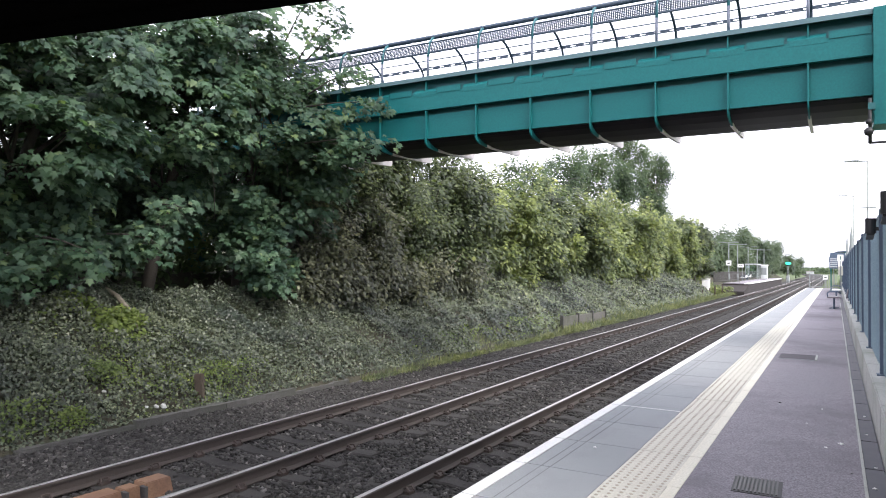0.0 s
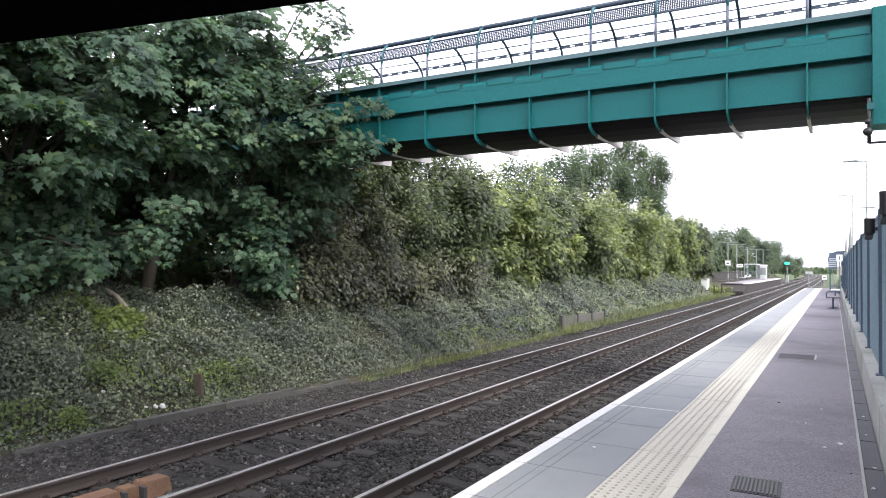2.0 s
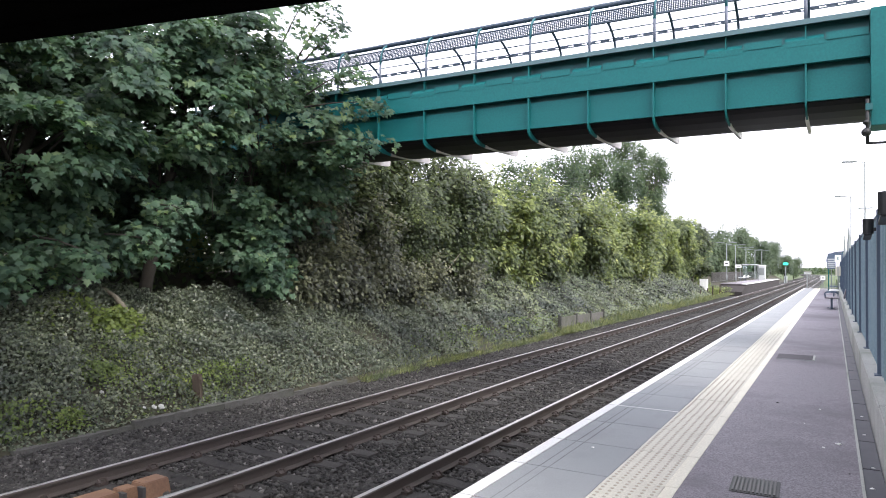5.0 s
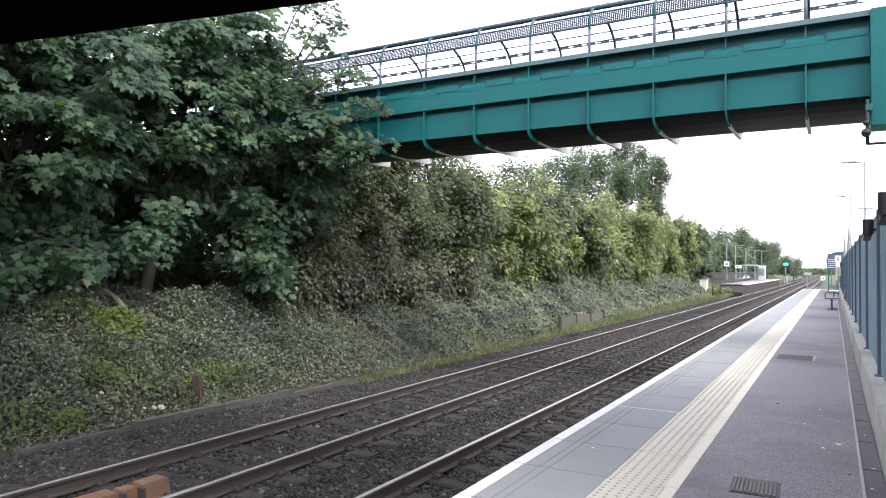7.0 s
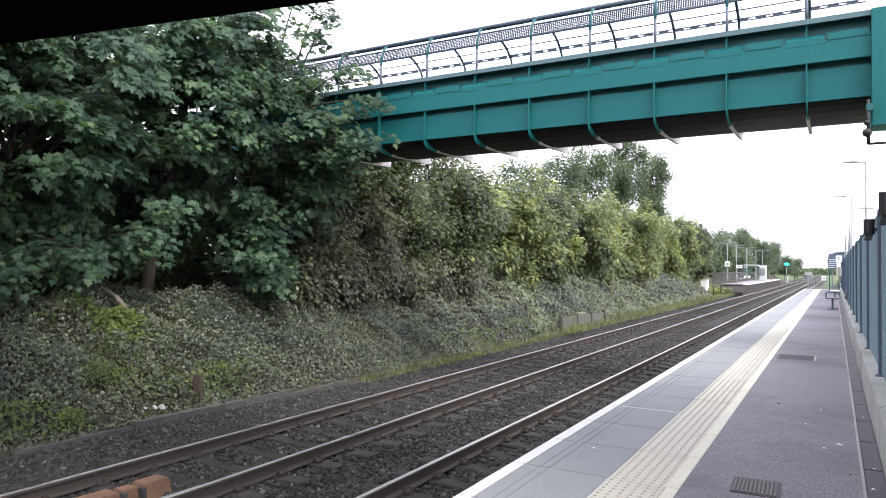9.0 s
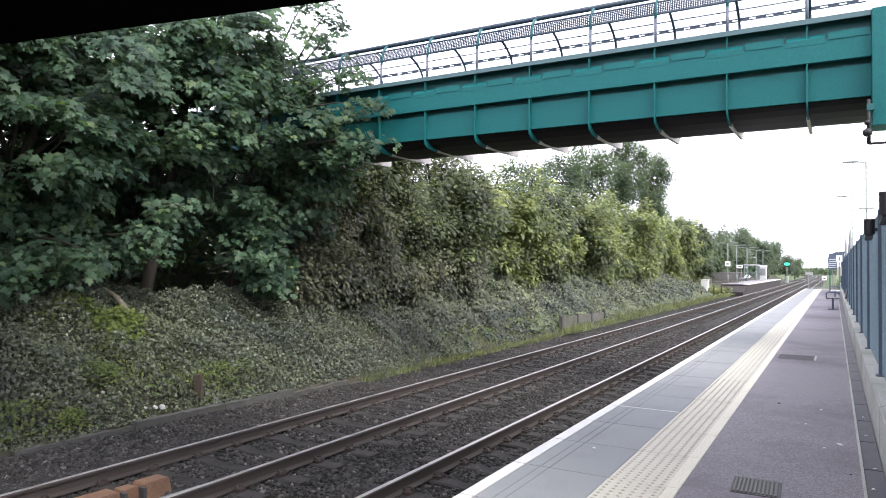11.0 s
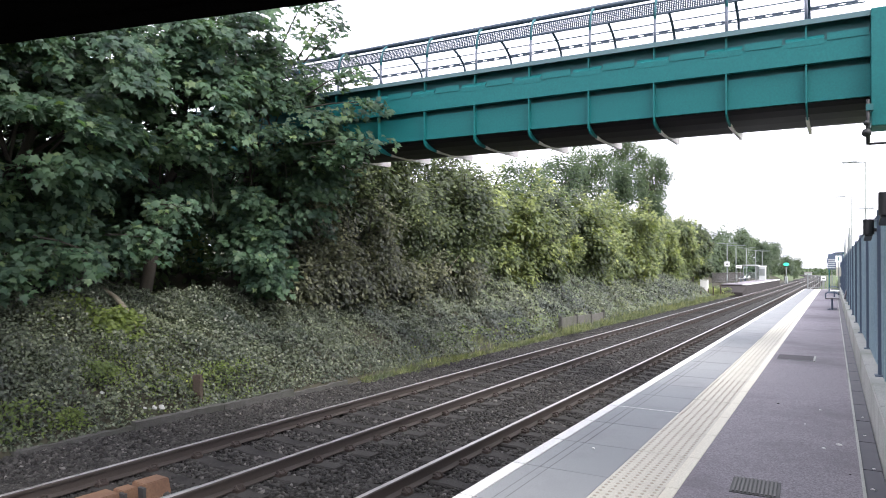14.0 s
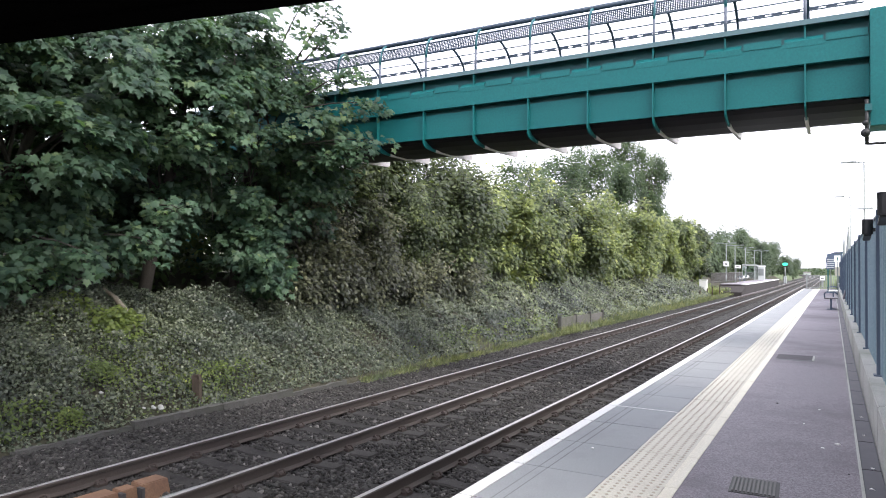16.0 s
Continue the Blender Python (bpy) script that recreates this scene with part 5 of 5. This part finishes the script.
for (a, b) in (((-12.1, 20.6), (-12.0, 22.3)),):
    bm = tube([(a[0], a[1], bz(*a) - 0.1), (a[0] + 0.05, a[1] + 0.5, bz(*a) + 1.0), (b[0], b[1], bz(*b) + 2.1)], 0.022, 6, None, 0.01)
    tagged(part("bare_stem", bm, M["bark_pale"], smooth=True), "pale bare leaning stem among the shrubs", "stem")


# ---- things along the fence ----
def fence_lamp(y):
    t = thing("fence_lamp", "black drum-shaped lamp on a bracket over the fence", "lamp", m=pose(0.36, y, 2.87), group="lamps on the fence")
    part("body", tube([(0, 0, -0.012), (0, 0, 0.0), (0, 0, 0.15), (0, 0, 0.165)], 0.058, 14), M["black"], t, smooth=False)
    bm = bmesh.new()
    v = [bm.verts.new(c) for c in ((-0.04, -0.02, 0.0), (0.04, -0.02, 0.0), (0.04, 0.35, -0.05), (-0.04, 0.35, -0.05), (-0.04, -0.02, -0.03), (0.04, -0.02, -0.03), (0.04, 0.35, -0.075), (-0.04, 0.35, -0.075))]
    for q in ((0, 1, 2, 3), (7, 6, 5, 4), (0, 4, 5, 1), (1, 5, 6, 2), (2, 6, 7, 3), (3, 7, 4, 0)):
        bm.faces.new([v[i] for i in q])
    part("hood", bm, M["black"], t, "sloping black hood", bevel=0.005)
    part("bracket", box(0.03, 0.085, -0.03, 0.03, 0.02, 0.06), M["black"], t)
    return t


for y in (6.3, 9.5):
    fence_lamp(y)


def bench(m, mat, label):
    t = thing("bench", label, "bench", m=m, group="platform benches")
    part("seat", box(-0.24, 0.24, -0.75, 0.75, 0.42, 0.46), mat, t, bevel=0.012)
    bk = part("backrest", box(0.20, 0.245, -0.75, 0.75, 0.50, 0.86), mat, t, bevel=0.012)
    bk.matrix_basis = pose(0.10, 0, -0.02, 0, 12, 0)
    for y in (-0.55, 0.55):
        part("leg", box(-0.035, 0.035, y - 0.03, y + 0.03, 0, 0.42), M["fence_post"], t)
        part("foot", box(-0.16, 0.16, y - 0.05, y + 0.05, 0, 0.015), M["fence_post"], t)
    for y in (-0.74, 0.0, 0.74):
        part("armrest", tube([(-0.22, y, 0.46), (-0.24, y, 0.60), (-0.15, y, 0.66), (0.12, y, 0.66), (0.24, y, 0.6)], 0.016, 6), M["fence_post"], t, smooth=True)
    return t


M["bench_wood"] = mat_mottled("bench_dark", (0.10, 0.085, 0.10), (0.16, 0.14, 0.155), 3, 60, 0.6, 0.3, 0.003)
bench(pose(-0.06, 31.2, PZ), M["bench_wood"], "dark metal platform bench with curved armrests")
bench(pose(0.02, 43.0, PZ), M["white"], "pale grey metal platform bench with a tall back")


def lamp_post(name, label, x, y, z0, h, arms, group):
    t = thing(name, label, "lamp post", m=pose(x, y, z0), group=group)
    part("pole", tube([(0, 0, 0), (0, 0, h * 0.3), (0, 0, h)], 0.06, 8, None, 0.045), M["galv"], t, smooth=True)
    part("base", tube([(0, 0, 0), (0, 0, 0.9)], 0.085, 8), M["galv"], t, smooth=True)
    for s in arms:
        part("arm", tube([(0, 0, h - 0.05), (s * 0.5, 0, h)], 0.03, 6), M["galv"], t)
        part("lantern", box(min(s * 0.4, s * 1.15), max(s * 0.4, s * 1.15), -0.12, 0.12, h - 0.02, h + 0.07), M["galv"], t, "flat grey lantern", bevel=0.02)
    return t


lamp_post("lamp_post", "tall galvanised lamp post behind the fence", 1.60, 46.0, 0.5, 8.25, (-1,), "lamp posts by the platform")
t = thing("loudspeaker_mount", "small crossbar with fittings on a pole", "fitting", m=pose(1.60, 46.0, 6.0))
part("crossbar", box(-0.36, 0.42, -0.12, -0.065, 0, 0.07), M["galv"], t)
part("fitting", box(0.28, 0.38, -0.13, -0.05, 0.04, 0.2), M["grey_box"], t)
lamp_post("lamp_post", "tall galvanised lamp post behind the fence", 1.30, 66.5, 0.5, 8.2, (-1,), "lamp posts by the platform")
bm = tube([(0, 0, 0), (0, 0, 2.6), (0, 0, 3.6), (0, 0, 5.0)], 0.32, 8, None, 0.03)
tagged(part("radio_mast", bm, M["galv"], m=pose(0.95, 55, 0.5)), "slender pale tapering mast behind the fence", "mast")
tagged(part("radio_mast", tube([(0, 0, 0), (0, 0, 2.6), (0, 0, 4.7)], 0.24, 8, None, 0.03), M["galv"], m=pose(0.78, 62, 0.5)), "short pale tapering mast behind the fence", "mast")


def end_shelter():
    """Shelter, signs and gate at the far end of the near platform."""
    t = thing("waiting_shelter", "small dark-roofed waiting shelter at the platform end", "shelter", m=pose(0.3, 58.0, PZ))
    bm = bmesh.new()
    pr = [(-0.75, 2.15), (-0.72, 2.45), (-0.55, 2.72), (-0.2, 2.88), (0.35, 2.92), (0.35, 2.84), (-0.18, 2.80), (-0.48, 2.66), (-0.64, 2.42), (-0.68, 2.15)]
    a = [bm.verts.new((p, -1.5, q)) for p, q in pr]
    b = [bm.verts.new((p, 1.5, q)) for p, q in pr]
    for i in range(len(pr)):
        j = (i + 1) % len(pr)
        bm.faces.new((a[i], a[j], b[j], b[i]))
    for i in range(4):
        bm.faces.new((a[i], a[i + 1], a[8 - i], a[9 - i]))
        bm.faces.new((b[i], b[i + 1], b[8 - i], b[9 - i]))
    part("roof", bm, M["fence_post"], t, "curved dark roof")
    part("fascia", box(-0.66, 0.30, -1.49, -1.46, 2.25, 2.76), M["fence_post"], t, "dark end fascia")
    for x, y in ((-0.6, -1.45), (-0.6, 1.45), (0.28, -1.45), (0.28, 1.45)):
        part("post", box(x - 0.03, x + 0.03, y - 0.03, y + 0.03, 0, 2.2 if x < 0 else 2.85), M["teal"], t)
    back = part("back_panel", box(0.27, 0.29, -1.42, 1.42, 0.3, 2.6), M["glass"], t, "clear glazed back")
    back.visible_shadow = False
    part("perch", box(0.05, 0.25, -1.2, 1.2, 0.55, 0.62), M["white"], t, "pale perch seat")


end_shelter()


def sign(x, y, z, w, h, mat, bars, label, post_to=None):
    t = thing("sign", label, "sign", m=pose(x, y, z), group="station signs")
    part("board", box(-w / 2, w / 2, -0.02, 0.02, 0, h), mat, t, bevel=0.005)
    for i, (bx, bw, bzz, bh, bm_) in enumerate(bars):
        part("mark", box(bx - bw / 2, bx + bw / 2, -0.026, -0.021, bzz, bzz + bh), bm_, t)
    if post_to is not None:
        for px in ((-w * 0.3, w * 0.3) if w > 0.6 else (0.0,)):
            part("post", tube([(px, 0.035, post_to - z), (px, 0.035, h)], 0.03, 6), M["galv"], t)
    return t


sign(0.26, 50.0, 3.0, 0.34, 0.42, M["white"], [(0.0, 0.06, 0.1, 0.22, M["teal_dark"])], "white square sign with a green mark", PZ)
sign(-0.12, 56.0, 2.55, 0.55, 0.8, M["fence_post"], [(0, 0.46, 0.1 + 0.14 * i, 0.06, M["grey_box"]) for i in range(5)], "dark train monitor with pale rows of writing", PZ)
sign(-0.75, 65.0, 1.65, 0.34, 0.34, M["white"], [(0, 0.2, 0.12, 0.08, M["drain"])], "white notice on the end gate", PZ)
sign(0.30, 57.0 - 6, 2.1, 0.35, 0.6, M["cream_line"], [], "cream notice board on a pole", PZ)
t = thing("end_gate", "green steel barrier across the platform end", "fence", m=pose(0, 65.6, PZ))
for i in range(14):
    part("bar", box(-1.9 + i * 0.15, -1.87 + i * 0.15, -0.015, 0.015, 0.05, 1.15), M["galv"], t)
for z in (0.1, 1.1):
    part("rail", box(-1.95, 0.25, -0.02, 0.02, z, z + 0.04), M["galv"], t)
part("end_post", box(-1.97, -1.9, -0.04, 0.04, 0, 1.25), M["galv"], t)


# ---- opposite platform further along ----
P2 = thing("far_platform", "short far platform with dark brick front and pale edge", "platform", kind="structure")
part("platform_wall", box(-10.75, -8.16, 80, 132, -0.6, PZ - 0.08), M["brick_dark"], P2, "dark brick front")
part("platform_top", box(-10.75, -8.6, 80, 132, PZ - 0.08, PZ - 0.002), M["asphalt"], P2)
part("platform_nosing", box(-8.6, -8.1, 80, 132, PZ - 0.085, PZ), M["white_line"], P2, "white painted edge")
bm = bmesh.new()
v = [bm.verts.new(c) for c in ((-10.75, 79.98, PZ - 0.2), (-8.16, 79.98, PZ - 0.2), (-8.3, 77.5, 0.1), (-10.6, 77.5, 0.1), (-10.75, 79.98, -0.6), (-8.16, 79.98, -0.6), (-8.3, 77.5, -0.6), (-10.6, 77.5, -0.6))]
for q in ((0, 1, 2, 3), (4, 5, 6, 7), (1, 5, 6, 2), (0, 3, 7, 4), (2, 6, 7, 3), (0, 4, 5, 1)):
    bm.faces.new([v[i] for i in q])
part("platform_ramp", bm, M["brick_dark"], P2, "sloping end ramp")
for x, y in ((-11.5, 91), (-11.4, 99), (-11.3, 110.5), (-11.2, 123), (-10.6, 128)):
    lamp_post("lamp_post", "slim pale lamp post with a double flat lantern", x, y, PZ, 4.85, (-1, 1), "lamp posts on the far platform")


def railing(x0, y0, x1, y1, group):
    t = thing("railing", "thin dark brown metal railing with upright bars", "railing", m=pose(x0, y0, PZ, 0, 0, math.degrees(math.atan2(y1 - y0, x1 - x0))), group=group)
    ln = math.hypot(x1 - x0, y1 - y0)
    for z in (0.1, 1.15):
        part("rail", box(0, ln, -0.02, 0.02, z, z + 0.05), M["rail_dark"], t)
    n = int(ln / 0.22)
    for i in range(n + 1):
        part("bar", box(i * ln / n - 0.012, i * ln / n + 0.012, -0.012, 0.012, 0, 1.18), M["rail_dark"], t)
    return t


railing(-11.9, 81.4, -9.2, 81.4, "railings on the far platform")
railing(-11.9, 81.4, -11.9, 95, "railings on the far platform")
railing(-11.9, 95, -11.9, 131, "railings on the far platform")


def far_shelter():
    t = thing("waiting_shelter", "glazed waiting shelter with a flat pale roof", "shelter", m=pose(-10.95, 114, PZ))
    part("roof", box(-0.9, 0.9, -3.0, 3.0, 2.25, 2.38), M["grey_box"], t, "flat pale roof", bevel=0.02)
    for x in (-0.8, 0.8):
        for y in (-2.9, -1.0, 1.0, 2.9):
            part("post", box(x - 0.04, x + 0.04, y - 0.04, y + 0.04, 0, 2.25), M["galv"], t)
    for y in (-2.9, 2.9):
        part("end_panel", box(-0.76, 0.76, y - 0.01, y + 0.01, 0.3, 2.1), M["glass"], t)
    part("back_panel", box(-0.81, -0.79, -2.85, 2.85, 0.3, 2.1), M["glass"], t)
    part("seat", box(-0.7, -0.3, -2.5, 2.5, 0.45, 0.5), M["white"], t)


far_shelter()
t = thing("ticket_machine_housing", "pale grey kiosk cabinet on the far platform", "cabinet", m=pose(-9.75, 118, PZ))
part("body", box(-0.5, 0.5, -0.6, 0.6, 0, 2.1), M["grey_box"], t, bevel=0.02)
part("roof", box(-0.56, 0.56, -0.66, 0.66, 2.1, 2.28), M["white"], t, bevel=0.03)
part("panel", box(-0.38, 0.38, -0.62, -0.601, 0.7, 1.8), M["galv"], t)
bench(pose(-10.9, 100, PZ), M["white"], "pale metal bench on the far platform")
bench(pose(-10.9, 105, PZ), M["white"], "pale metal bench on the far platform")
sign(-11.5, 90.9, 2.9, 0.6, 0.6, M["white"], [(0, 0.3, 0.2, 0.15, M["drain"])], "white platform sign on a lamp post")
sign(-11.0, 98.6, 2.7, 0.75, 0.42, M["white"], [(0, 0.5, 0.16, 0.09, M["drain"])], "white station name board on posts", PZ)


# ---- colour light signal, showing green ----
def signal():
    t = thing("railway_signal", "black colour-light railway signal showing green", "signal", m=pose(-9.0, 166.0, -0.3))
    part("post", tube([(0, 0, 0), (0, 0, 3.6)], 0.08, 8), M["galv"], t, smooth=True)
    part("backboard", box(-0.4, 0.4, -0.02, 0.06, 3.6, 4.75), M["black"], t, "black backboard", bevel=0.02)
    # lens far wider than a real one: the glow is built into its shape
    bm = bmesh.new()
    bmesh.ops.create_uvsphere(bm, u_segments=18, v_segments=10, radius=0.42, matrix=Matrix.Translation((0, -0.06, 4.15)) @ Matrix.Diagonal((1.35, 0.2, 0.85, 1)))
    part("green_light", bm, M["green_lamp"], t, "bright green signal light, widened to include its glow", smooth=True)
    part("hood", box(-0.5, 0.5, -0.45, -0.02, 4.52, 4.56), M["black"], t)
    part("cabinet", box(-0.3, 0.3, 0.1, 0.5, 0, 1.5), M["grey_box"], t, bevel=0.02)


k = Mat("green_signal_light", 0.4)
k.color((0.02, 0.4, 0.25))
k.b.inputs["Emission Color"].default_value = (0.06, 0.85, 0.42, 1)
k.set("Emission Strength", 0.8)
M["green_lamp"] = k.m
signal()

# distant low building beyond the bend
t = thing("far_building", "long low pale shed beyond the bend of the line", "building", m=pose(-17.2, 600, -1.2))
part("wall", box(-2.4, 2.4, -4, 4, 0, 2.2), M["grey_box"], t)
bm = bmesh.new()
a = [bm.verts.new(c) for c in ((-2.7, -4.4, 2.2), (-2.7, 0, 3.0), (-2.7, 4.4, 2.2))]
b = [bm.verts.new(c) for c in ((2.7, -4.4, 2.2), (2.7, 0, 3.0), (2.7, 4.4, 2.2))]
bm.faces.new(a)
bm.faces.new(b)
for i in range(3):
    bm.faces.new((a[i], a[(i + 1) % 3], b[(i + 1) % 3], b[i]))
part("roof", bm, M["wall_grey"], t)


def motions():
    for twig, at, rows, axis in SWAYS:
        walk(twig, [(t, Matrix.Translation(at) @ Matrix.Rotation(radians(a), 4, Vector(axis))) for t, a in rows])


motions()
